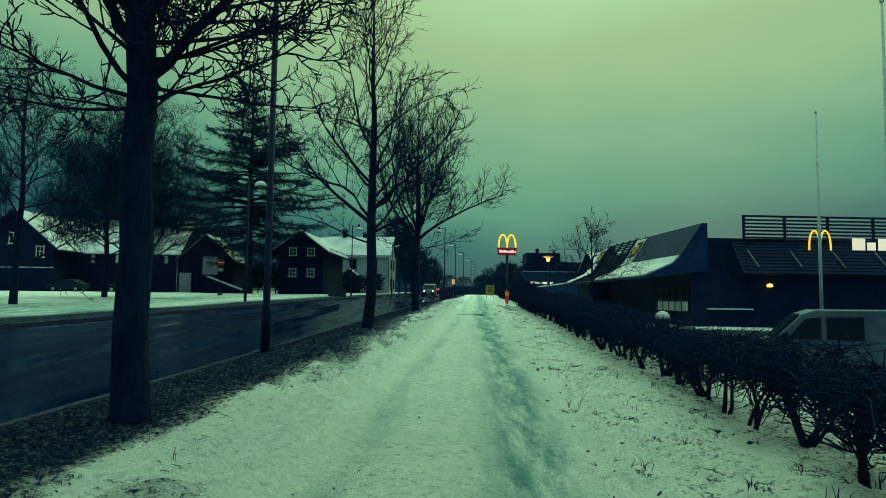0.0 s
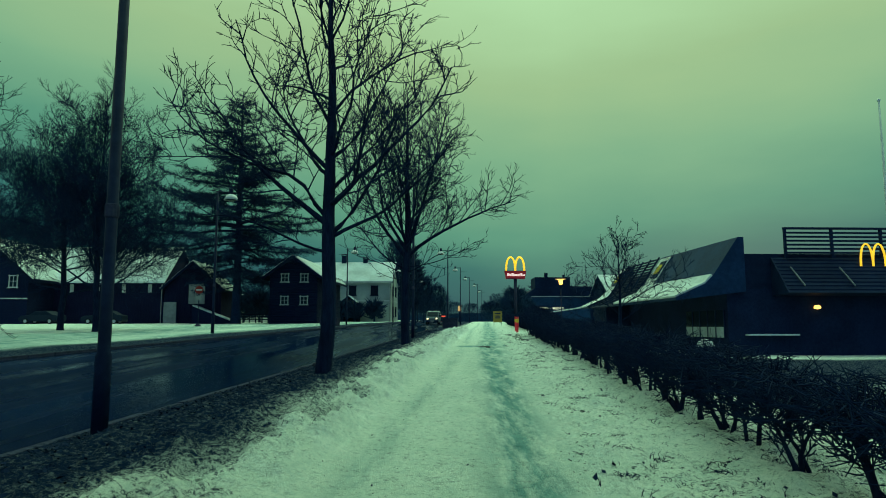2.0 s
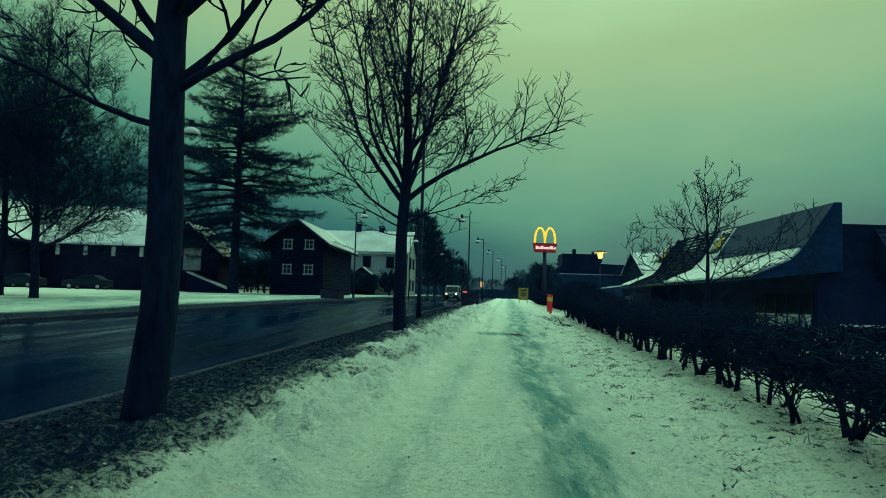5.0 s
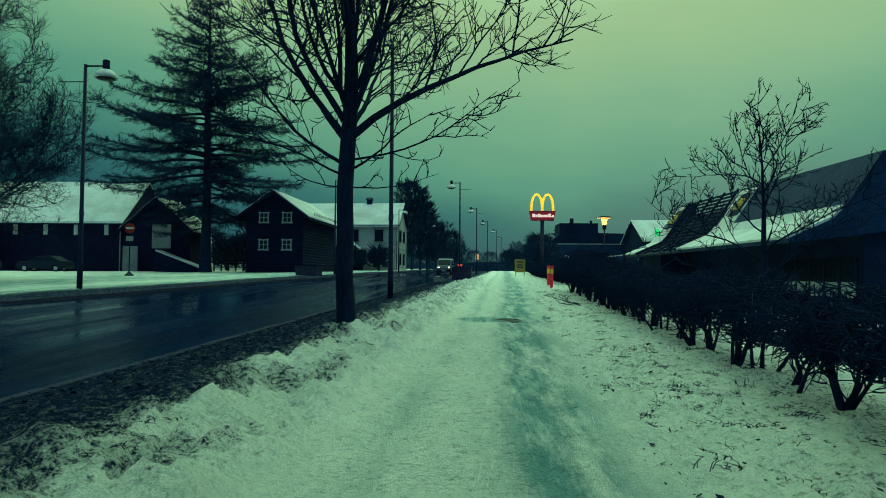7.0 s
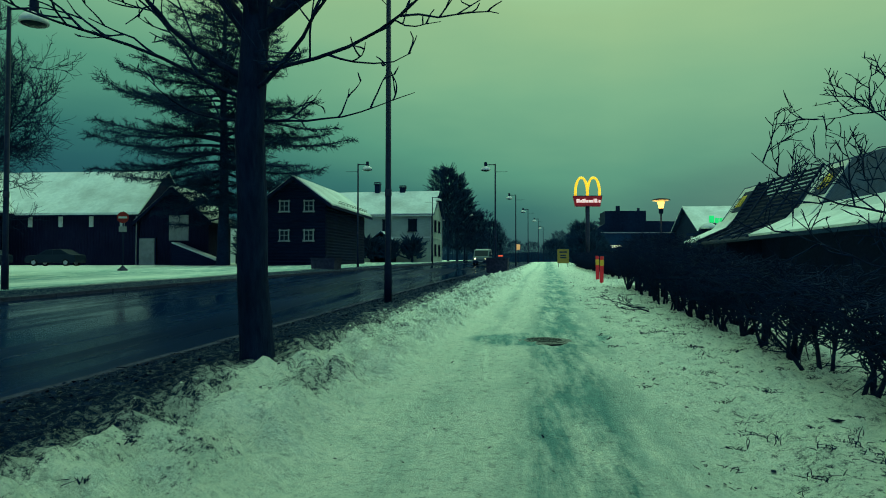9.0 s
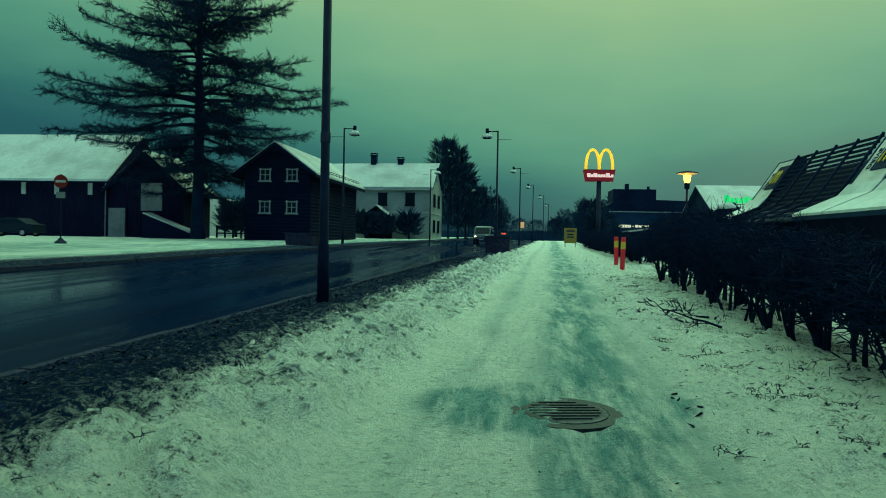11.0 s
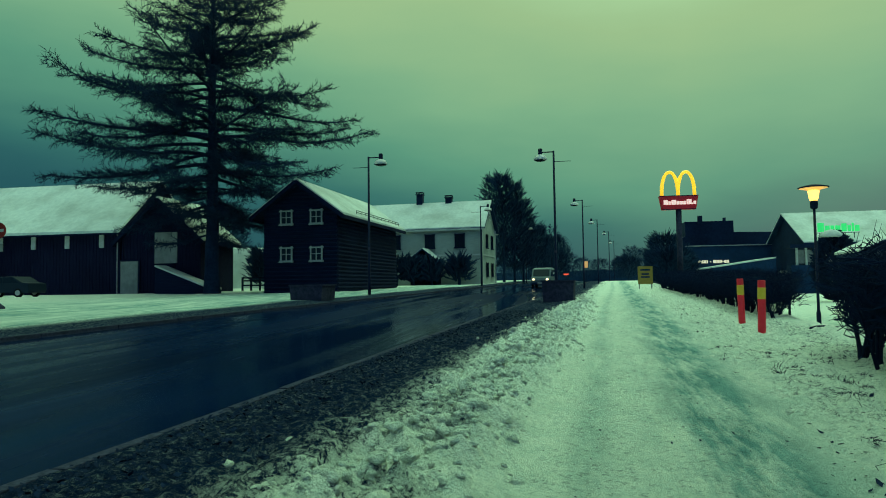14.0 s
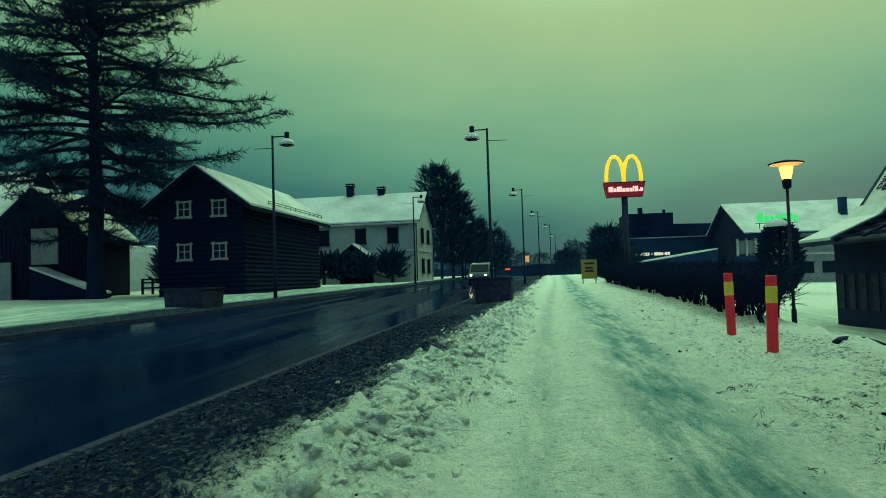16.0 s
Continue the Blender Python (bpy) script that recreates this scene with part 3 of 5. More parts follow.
def larch(m, seed, h, r, label):
    rng = random.Random(seed)
    t = thing("larch_tree", m, label, "tree")
    trunk, spray = Geo(), Geo()
    pts = [Vector((rng.gauss(0, 0.03), rng.gauss(0, 0.03), -0.3 + (h + 0.3) * i / 16)) for i in range(17)]
    trunk.tube(pts, [r * (1.25 if i == 0 else 1) * (1 - i / 16.3) ** 0.85 for i in range(17)], 10)
    z, az = 4.2, 0.7
    while z < h - 0.4:
        f = z / h
        ln = (4.6 + 26 * (f - 0.16)) if f < 0.34 else 10.6 * (1 - (f - 0.34) / 0.66) ** 0.86 + 0.25
        ln *= rng.choice((0.45, 0.7, 0.95, 1.05, 1.15)) 
        az += 2.4 + rng.gauss(0, 0.3)
        sl = 0.10 + 0.35 * f * f - (0.14 if f < 0.4 else 0.0) + rng.gauss(0, 0.05)
        w = Vector((math.cos(az), math.sin(az), sl)).normalized()
        segs, r0 = 9, 0.028 + 0.011 * ln
        bp, bd = [pts[0].lerp(pts[-1], (z + 0.3) / (h + 0.3))], [w]
        d = w.copy()
        for i in range(segs):
            d = (d + Vector((rng.gauss(0, 0.05), rng.gauss(0, 0.05), rng.gauss(0, 0.045) + (-0.045 if i < 4 else 0.065)))).normalized()
            bp.append(bp[-1] + d * (ln / segs))
            bd.append(d.copy())
        trunk.tube(bp, [r0 * (1 - 0.85 * i / segs) + 0.008 for i in range(segs + 1)], 5, cap=False)
        n = int(ln * 7.0)
        for k in range(n):
            g = 0.16 + 0.84 * (k + rng.random()) / n
            i = min(int(g * segs), segs - 1)
            p = bp[i].lerp(bp[i + 1], g * segs - i)
            side = bd[i + 1].cross(Vector((0, 0, 1))).normalized() * rng.choice((-1, 1))
            w2 = (bd[i + 1] * rng.uniform(0.4, 0.9) + side * rng.uniform(0.4, 0.9) + Vector((0, 0, rng.uniform(-0.5, 0.25)))).normalized()
            l2 = min(2.0, 0.22 * ln + 0.4) * (1.12 - 0.6 * g) * rng.uniform(0.55, 1.15)
            q, qd = limb(rng, spray, p, w2, l2, 0.017, 0.007, 3, 3, 0.12, 0.02)
            m2 = max(3, int(l2 * 11))
            for s in range(m2):
                gg = 0.1 + 0.9 * (s + rng.random()) / m2
                ii = min(int(gg * 3), 2)
                pp = q[ii].lerp(q[ii + 1], gg * 3 - ii)
                w3 = side_way(rng, qd[ii + 1], radians(rng.uniform(35, 70)))
                w3 = (w3 + Vector((0, 0, rng.uniform(-0.1, 0.45)))).normalized()
                l3 = rng.uniform(0.18, 0.46)
                spray.tube([pp, pp + w3 * l3], [0.024, 0.008], 3, cap=False)
        z += rng.uniform(0.08, 0.23) * (1.2 - 0.3 * f)
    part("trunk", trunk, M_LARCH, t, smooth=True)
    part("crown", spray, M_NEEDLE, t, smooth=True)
    return t


larch(on(-23.0, 81.8), 3, 27.5, 0.52, "tall dark larch with long drooping branches")

# ---- street lamps ----


def street_lamp(name, x, y, side, label, h=8.3, extra=True, group="street lamps along the road"):
    """side: 1 when the arm and shade hang towards +x."""
    t = thing(name, on(x, y), label, "street lamp", group)
    part("pole", Geo().tube([(0, 0, -0.2), (0, 0, 0.9), (0, 0, 0.95), (0, 0, h)], [0.095, 0.095, 0.075, 0.055], 12), M_STEEL, t, smooth=True)
    part("collar", Geo().lathe([(0.075, 0.0), (0.082, 0.01), (0.082, 0.16), (0.075, 0.17)], 12, (0, 0, 2.55)), M_CONC, t)
    part("arm", Geo().tube([(0, 0, h - 0.06), (side * 0.78, 0, h - 0.06)], [0.035, 0.03], 8), M_STEEL, t)
    head = part("lamp_housing", Geo().lathe([(0.10, 0), (0.12, 0.03), (0.12, 0.30), (0.09, 0.33)], 14, (side * 0.74, 0, h - 0.18)), M_STEEL, t)
    part("shade", Geo().lathe([(0.36, -0.01), (0.385, 0.02), (0.36, 0.12), (0.27, 0.24), (0.13, 0.31), (0.07, 0.33)], 20, (side * 0.74, 0, h - 0.5)), M_PALE, t, "pale bowl-shaped lamp shade", smooth=True)
    part("diffuser", Geo().lathe([(0.10, -0.07), (0.25, -0.04), (0.33, 0.0)], 16, (side * 0.74, 0, h - 0.51)), M_GLASS, t)
    if extra:
        part("banner_arm", Geo().tube([(0, 0, h - 0.62), (-side * 0.95, 0, h - 0.62)], [0.02, 0.015], 6), M_STEEL, t)
    return t


for x, y, s in ((-3.47, 13.8, -1), (-1.0, 40.82, -1), (1.15, 76.2, -1), (3.2, 102, -1), (5.5, 126, -1), (8.4, 152, -1), (11.0, 180, -1)):
    street_lamp("street_lamp", x, y, s, "dark steel street lamp with arm and pale shade")
for x, y in ((-12.0, 42.3), (-9.45, 75.5), (-6.7, 104.0), (-4.2, 134.0), (-1.4, 166.0)):
    street_lamp("street_lamp", x, y, 1, "dark steel street lamp across the road, pale shade", 7.9 if y < 50 else 8.0)


def path_lamp(x, y):
    t = thing("path_lamp", on(x, y), "lit orange path lamp on a black post in snow", "lamp")
    part("pole", Geo().tube([(0, 0, -0.3), (0, 0, 1.0), (0, 0, 1.05), (0, 0, 5.25)], [0.085, 0.085, 0.055, 0.05], 12), M_STEEL, t, smooth=True)
    part("collar", Geo().lathe([(0.09, 0), (0.14, 0.05), (0.15, 0.28), (0.12, 0.34)], 12, (0, 0, 5.15)), M_STEEL, t)
    part("glass", Geo().lathe([(0.14, 0), (0.17, 0.1), (0.22, 0.38), (0.16, 0.42)], 14, (0, 0, 5.5)), M_WARM, t, "glowing orange lamp glass", smooth=True)
    part("reflector", Geo().lathe([(0.14, 0.0), (0.33, 0.05), (0.53, 0.1)], 24, (0, 0, 5.9)), M_WARMDIM, t)
    part("shade", Geo().lathe([(0.56, 0.0), (0.57, 0.03), (0.36, 0.09), (0.12, 0.14), (0.02, 0.15)], 24, (0, 0, 6.01)), M_STEEL, t, "wide flat dark lamp hat", smooth=True)
    glow = new("path_lamp_glow", bpy.data.lights.new("path_lamp_glow", "POINT"))
    glow.data.energy, glow.data.color, glow.data.shadow_soft_size = 60, (1.0, 0.5, 0.12), 0.2
    glow.matrix_basis = pose(x, y, gz(x, y) + 5.35)


path_lamp(11.65, 67.8)

# ---- houses ----


def window(parent, x, y, z, w, h, face="s", frame_m=None, cross=True):
    """A window with frame, glazing bars, sill and pane, set on a wall that faces s or e."""
    frame_m = frame_m or M_TRIM
    turn = Matrix.Identity(4) if face == "s" else pose(0, 0, 0, 0, 0, 90)
    wo = new("window", mesh_of("window", Geo().box((0, -0.01, 0), (w, 0.06, h)), M_GLASS))
    wo.parent = parent
    wo.matrix_basis = pose(x, y, z) @ turn
    g = Geo()
    b = 0.10
    g.box((0, -0.05, h / 2 + b / 2), (w + 3.4 * b, 0.09, b)).box((0, -0.05, -h / 2 - b / 2), (w + 3.4 * b, 0.09, b))
    g.box((-w / 2 - b / 2, -0.046, 0), (b, 0.085, h + 3.2 * b)).box((w / 2 + b / 2, -0.046, 0), (b, 0.085, h + 3.2 * b))
    part("window_frame", g, frame_m, wo)
    if cross:
        part("glazing_bars", Geo().box((0, -0.05, 0), (0.06, 0.05, h)).box((0, -0.05, 0.02), (w, 0.046, 0.05)), frame_m, wo)
    part("window_sill", Geo().box((0, -0.10, -h / 2 - b - 0.02), (w + 4 * b, 0.16, 0.04)), frame_m, wo)
    return wo


def gable_roof(t, w, l, eave, ridge, over, mat_under, thick=0.16, snow=0.14):
    """Two pitched slopes along y with snow on them; the house spans x -w/2..w/2, y 0..l."""
    k = (ridge - eave) / (w / 2)
    for s in (-1, 1):
        ex = s * (w / 2 + over)
        ez = eave - k * over
        for nm, dz, th, mm, inset in (("roof", 0.0, thick, mat_under, 0.0), ("roof_snow", thick + 0.004, snow, M_SNOW, 0.05)):
            a = [(0, ridge + dz), (ex - s * inset, ez + dz + k * inset), (ex - s * inset, ez + dz + k * inset + th), (0, ridge + dz + th)]
            part(nm, Geo().prism(a, -over + inset, l + over - inset), mm, t, bevel=0.0)
        part("eave_board", Geo().box((ex, l / 2, ez + 0.02), (0.05, l + 2 * over, 0.22)), mat_under, t)
        bargeboard = Geo()
        ang = math.atan2(ridge - ez, abs(ex))
        ln = math.hypot(ridge - ez, ex)
        bargeboard.box((ex / 2, -over - 0.03, (ridge + ez) / 2 + 0.05), (ln, 0.06, 0.26), m=Matrix.Rotation(s * ang, 3, "Y"))
        part("bargeboard", bargeboard, mat_under, t)


def boards_s(t, x0, x1, z0, z1f, step=0.24, d=0.03, y=0.0):
    """Upright cover boards on a wall facing south; z1f gives the wall's height at x."""
    x = x0 + step / 2
    while x < x1:
        z1 = z1f(x)
        part("board", Geo().box((x, y - d / 2 - 0.002, (z0 + z1) / 2), (0.09, d, z1 - z0)), M_BARN, t)
        x += step


def log_house():
    t = thing("log_house", pose(-16.65, 82.5, gz(-17, 84) - 0.1, 0, 0, -2.0), "two-storey dark tarred timber house with snowy roof", "house")
    w, l, eave, ridge = 5.5, 14.0, 5.75, 7.75
    body = Geo().prism([(-w / 2, -0.3), (w / 2, -0.3), (w / 2, eave), (0, ridge), (-w / 2, eave)], 0, l)
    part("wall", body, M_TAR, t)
    for i in range(26):
        z = 0.12 + i * 0.28
        hw = w / 2 if z < eave else max(0, w / 2 * (ridge - z) / (ridge - eave)) - 0.05
        if hw > 0.2:
            part("log", Geo().tube([(-hw, 0, z), (hw, 0, z)], [0.10, 0.10], 6), M_TAR, t)
        if z < eave:
            part("log", Geo().tube([(w / 2, 0.05, z), (w / 2, l - 0.05, z)], [0.10, 0.10], 6), M_TAR, t)
    gable_roof(t, w, l, eave, ridge, 0.75, M_TAR)
    for x in (-0.98, 1.28):
        window(t, x, -0.12, 5.35, 0.72, 0.82, frame_m=M_FRAME)
        window(t, x, -0.12, 2.75, 0.72, 0.82, frame_m=M_FRAME)
    rail = Geo()
    k = (ridge - eave) / (w / 2)
    for dz in (0.42, 0.56):
        rail.tube([(w / 2 + 0.35, 3.0, eave - k * 0.35 + dz), (w / 2 + 0.35, l - 0.2, eave - k * 0.35 + dz)], [0.025, 0.025], 6)
    for i in range(12):
        y = 3 + i * 0.98
        rail.tube([(w / 2 + 0.35, y, eave - k * 0.35 + 0.1), (w / 2 + 0.35, y, eave - k * 0.35 + 0.56)], [0.018, 0.018], 5)
    part("snow_guard", rail, M_STEEL, t)
    return t


log_house()


def chimney(t, x, y, z, h, mt):
    c = part("chimney", Geo().box((x, y, z), (0.75, 0.75, h)), mt, t, bevel=0.02)
    part("chimney_cap", Geo().box((x, y, z + h / 2 + 0.06), (0.95, 0.95, 0.10)).box((x, y, z + h / 2 + 0.32), (0.9, 0.9, 0.06)), mt, c)
    p = Geo()
    for i in (-1, 1):
        for j in (-1, 1):
            p.box((x + i * 0.36, y + j * 0.36, z + h / 2 + 0.2), (0.08, 0.08, 0.22))
    part("chimney_posts", p, mt, c)


def white_house():
    """Ridge along the house's own x; its gable end looks to the road."""
    t = thing("white_house", pose(-7.9, 114.0, gz(-9, 116) - 0.1, 0, 0, -4.0), "two-storey off-white wooden house with snowy roof and chimneys", "house")
    l, w, eave, ridge = 15.0, 8.2, 6.75, 9.9
    part("wall", Geo().prism([(0, -0.3), (w, -0.3), (w, eave), (w / 2, ridge), (0, eave)], -l, 0, "x"), M_WHITEWALL, t)
    for side in (0, 1):
        o = 0.5
        k = (ridge - eave) / (w / 2)
        y0 = -o if side == 0 else w + o
        for nm, dz, th, mm in (("roof", 0.0, 0.15, M_CHAR), ("roof_snow", 0.154, 0.13, M_SNOW)):
            i = 0.04 if nm == "roof_snow" else 0
            ye = y0 + (i if side == 0 else -i)
            a = [(w / 2, ridge + dz), (ye, eave - k * (o - i) + dz), (ye, eave - k * (o - i) + dz + th), (w / 2, ridge + dz + th)]
            part(nm, Geo().prism(a, -l - 0.4 + i, 0.45 - i, "x"), mm, t)
        part("eave_board", Geo().box((-l / 2, y0, eave - k * o + 0.02), (l + 0.8, 0.05, 0.2)), M_TRIM, t)
    for x, y in ((-0.05, -0.03), (0.03, w - 0.1), (-l + 0.1, -0.03)):
        part("corner_board", Geo().box((x, y, eave / 2), (0.2, 0.1, eave)), M_TRIM, t)
    part("corner_board", Geo().box((0.045, 0.09, eave / 2 - 0.02), (0.06, 0.2, eave - 0.1)), M_TRIM, t)
    part("storey_band", Geo().box((-l / 2, -0.04, 3.45), (l - 0.3, 0.08, 0.18)), M_TRIM, t)
    part("storey_band", Geo().box((0.04, w / 2, 3.45), (0.08, w - 0.4, 0.18)), M_TRIM, t)
    for x in (-2.6, -6.2, -10.4):
        window(t, x, -0.05, 5.1, 1.0, 1.45, frame_m=M_TAR)
    for x in (-2.6,):
        window(t, x, -0.05, 1.75, 1.0, 1.4, frame_m=M_TAR)
    for y in (2.6, 5.8):
        window(t, 0.06, y, 5.1, 0.85, 1.4, "e", M_TAR)
        window(t, 0.06, y, 1.75, 0.85, 1.4, "e", M_TAR)
    window(t, 0.06, w / 2, 8.2, 0.6, 0.7, "e")
    part("drainpipe", Geo().tube([(0.0, -0.14, 0.1), (0.0, -0.14, eave - 0.2)], [0.05, 0.05], 8), M_STEEL, t)
    porch = part("porch", Geo().box((-6.4, -1.2, 1.25), (3.0, 2.3, 2.9)), M_BARN, t, "dark wooden entrance porch")
    part("porch_roof", Geo().prism([(-8.3, 2.6), (-6.4, 4.0), (-4.5, 2.6), (-4.5, 2.75), (-6.4, 4.18), (-8.3, 2.75)], -2.7, -0.02), M_CHAR, porch)
    part("porch_door", Geo().box((-6.4, -2.37, 1.1), (1.0, 0.06, 2.1)), M_TAR, porch)
    part("porch_snow", Geo().prism([(-8.2, 2.77), (-6.4, 4.19), (-4.6, 2.77), (-4.6, 2.83), (-6.4, 4.26), (-8.2, 2.83)], -2.65, -0.05), M_SNOW, porch)
    chimney(t, -8.6, w / 2 + 0.1, ridge + 0.55, 1.5, M_BLACK)
    chimney(t, -4.9, w / 2 + 0.1, ridge + 0.25, 1.0, M_BLACK)


white_house()


def barn():
    t = thing("barn", pose(-32.7, 85.0, gz(-33, 86) - 0.1), "long dark red barn with a thick snow roof", "barn")
    l, w, eave, ridge = 17.0, 10.0, 5.2, 9.4
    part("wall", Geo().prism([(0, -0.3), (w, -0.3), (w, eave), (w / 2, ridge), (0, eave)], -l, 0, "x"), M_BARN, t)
    k = (ridge - eave) / (w / 2)
    for side in (0, 1):
        y0 = -0.6 if side == 0 else w + 0.6
        for nm, dz, th, mm in (("roof", 0.0, 0.15, M_TAR), ("roof_snow", 0.154, 0.2, M_SNOW)):
            a = [(w / 2, ridge + dz), (y0, eave - k * 0.6 + dz), (y0, eave - k * 0.6 + dz + th), (w / 2, ridge + dz + th)]
            part(nm, Geo().prism(a, -l - 0.5, 0.3, "x"), mm, t)
    boards_s(t, -l, 0, 0, lambda x: eave - 0.3, 0.3)
    for i in range(5):
        x = -1.6 - i * 3.1
        part("vent_board", Geo().box((x, -0.09, eave - 0.95), (0.42, 0.06, 1.05)), M_TRIM, t, "white painted vent board")
    part("drainpipe", Geo().tube([(-0.15, -0.15, 0.0), (-0.15, -0.15, eave - 0.3)], [0.05, 0.05], 8), M_GALV, t)
    d = part("door", Geo().box((0.9, -0.12, 1.35), (1.5, 0.08, 2.5)), M_GREY, t, "pale grey metal door")
    part("door_frame", Geo().box((0.9, -0.1, 2.67), (1.75, 0.1, 0.12)).box((0.05, -0.1, 1.3), (0.12, 0.1, 2.6)).box((1.75, -0.1, 1.3), (0.12, 0.1, 2.6)), M_TAR, d)
    # gabled wing beside it
    wing = thing("barn_wing", pose(-29.2, 85.0, gz(-29, 86) - 0.1), "dark gabled barn wing with a pale loading hatch", "barn")
    ww, ee, rr = 6.8, 4.3, 7.3
    part("wall", Geo().prism([(-ww / 2, -0.3), (ww / 2, -0.3), (ww / 2, ee), (0, rr), (-ww / 2, ee)], 0.02, 5), M_BARN, wing)
    boards_s(wing, -ww / 2, ww / 2, 0, lambda x: rr - abs(x) / (ww / 2) * (rr - ee) - 0.1, 0.3)
    gable_roof(wing, ww, 5, ee, rr, 0.5, M_TAR)
    part("hatch", Geo().box((0.5, -0.06, 3.6), (1.9, 0.08, 2.4)), M_GREY, wing, "weathered grey loading hatch")
    part("ramp", Geo().prism([(0.6, 0.0), (5.2, 0.0), (5.2, 0.35), (0.6, 2.1)], -1.6, -0.12), M_TAR, wing)
    part("ramp_snow", Geo().prism([(0.6, 2.1), (5.2, 0.35), (5.2, 0.47), (0.6, 2.22)], -1.62, -0.1), M_SNOW, wing)


barn()


def brown_house():
    t = thing("brown_house", pose(-50.5, 80.0, gz(-50, 82) - 0.1), "dark brown gabled house with small white windows", "house")
    w, l, eave, ridge = 9.5, 11.0, 5.6, 9.6
    part("wall", Geo().prism([(-w / 2, -0.3), (w / 2, -0.3), (w / 2, eave), (0, ridge), (-w / 2, eave)], 0, l), M_TAR, t)
    gable_roof(t, w, l, eave, ridge, 0.9, M_TAR)
    window(t, 3.1, -0.06, 4.8, 0.8, 1.2)
    window(t, -0.2, -0.06, 6.4, 0.8, 1.2)
    part("storey_band", Geo().box((0, -0.05, 2.9), (w, 0.1, 0.12)), M_TRIM, t)


brown_house()

# ---- burger restaurant ----


def arches(geo, cx, z0, w, h, y, r):
    """A double arch drawn with round tubes, in the plane y."""
    for s in (-1, 1):
        pts = []
        for i in range(15):
            f = i / 14
            a = math.pi * f
            pts.append((cx + s * w / 4 - math.cos(a) * w / 4 * s, y, z0 + h * math.sin(a) ** 0.8))
        geo.tube(pts, [r * (1.0 if 3 < i < 11 else 1.1) for i in range(15)], 8)
    return geo


def restaurant():
    """Built along y with its west eaves at x = 0 and its south end at y = 0, then turned into place."""
    z0 = -0.05
    place = pose(15.95, 50.0, z0, 0, 0, 2.0)
    t = thing("restaurant", place, "dark single-storey restaurant with sloped roof and snowy eaves", "restaurant")
    ln, wd, wx = 25.0, 27.0, 3.6
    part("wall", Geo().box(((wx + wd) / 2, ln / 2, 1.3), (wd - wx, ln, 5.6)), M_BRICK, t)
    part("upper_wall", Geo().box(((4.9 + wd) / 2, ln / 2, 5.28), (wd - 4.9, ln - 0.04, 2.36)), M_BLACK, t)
    part("drive_booth", Geo().box((2.5, ln - 2.2, 1.1), (2.4, 4.4, 5.0)), M_BRICK, t, "dark drive-through booth under the eaves")
    prof = [(0.0, 3.50), (2.05, 4.42), (2.55, 4.95), (4.35, 7.55), (4.75, 7.55), (4.75, 3.9), (0.05, 3.32)]
    for a, b in ((-0.35, 10.7), (10.7, 13.7), (22.4, ln + 0.3)):
        part("west_roof", Geo().prism(prof, a, b - 0.004), M_CHAR, t)
    part("west_roof", Geo().prism([(0.0, 3.40), (2.05, 4.25), (2.7, 4.95), (4.0, 6.4), (4.75, 6.4), (4.75, 3.9), (0.05, 3.3)], 13.7, 22.4 - 0.004), M_BLACK, t)
    snow = [(-0.05, 3.51), (2.05, 4.44), (2.55, 4.97), (2.47, 5.07), (2.0, 4.54), (-0.08, 3.62)]
    for a, b in ((-0.3, 10.6), (10.8, 13.5), (22.6, ln + 0.28)):
        part("eaves_snow", Geo().prism(snow, a, b), M_SNOW, t)
    # slatted stretch: slats on sloping rafters
    zs = np.linspace(3.62, 7.45, 15)
    for z in zs:
        x = float(np.interp(z, [3.50, 4.42, 4.95, 7.55], [0.0, 2.05, 2.55, 4.35])) - 0.10
        part("slat", Geo().box((x, 18.05, z), (0.06, 8.7, 0.13)), M_BLACK, t)
    for yy in (13.8, 15.9, 18.0, 20.1, 22.3):
        part("rafter", Geo().tube([(-0.12, yy, 3.52), (1.93, yy, 4.44), (2.43, yy, 4.97), (4.23, yy, 7.62)], [0.075] * 4, 6), M_BLACK, t)
    # pale panels with a dark plate and yellow arches
    ang = math.atan2(1.8, 2.6)
    lean = Matrix.Rotation(ang, 4, "Y")
    for yc in (12.2, 23.7):
        base = pose(3.42, yc, 6.2) @ lean
        pn = part("roof_panel", Geo().box((0, 0, 0), (0.12, 2.3, 2.9)), M_PALE, t, "pale tilted sign panel on the roof")
        pn.matrix_basis = base
        part("sign_plate", Geo().box((-0.08, -0.3, 0.15), (0.06, 1.35, 1.75)), M_BLACK, pn)
        ar = part("double_arch", arches(Geo(), 0, -0.45, 0.75, 0.95, 0, 0.035), M_YELLOW, pn, "yellow double arch")
        ar.matrix_basis = pose(-0.14, -0.3, 0.12, 0, 0, -90)
        cu = bpy.data.curves.new("word", "FONT")
        cu.body, cu.size, cu.extrude, cu.align_x, cu.align_y = "DRIVE", 0.46, 0.01, "CENTER", "CENTER"
        tmp = bpy.data.objects.new("word", cu)
        scene.collection.objects.link(tmp)
        me = bpy.data.meshes.new_from_object(tmp.evaluated_get(bpy.context.evaluated_depsgraph_get()))
        bpy.data.objects.remove(tmp)
        me.materials.append(M_CHAR)
        wo = new("lettering", me)
        wo.parent = pn
        wo.matrix_basis = Matrix(((0, 0, -1, -0.08), (0, -1, 0, 0.75), (1, 0, 0, 0.0), (0, 0, 0, 1))) @ pose(0, 0, 0, 0, 180, 0) @ pose(0, 0, 0, 0, 180, 0) 
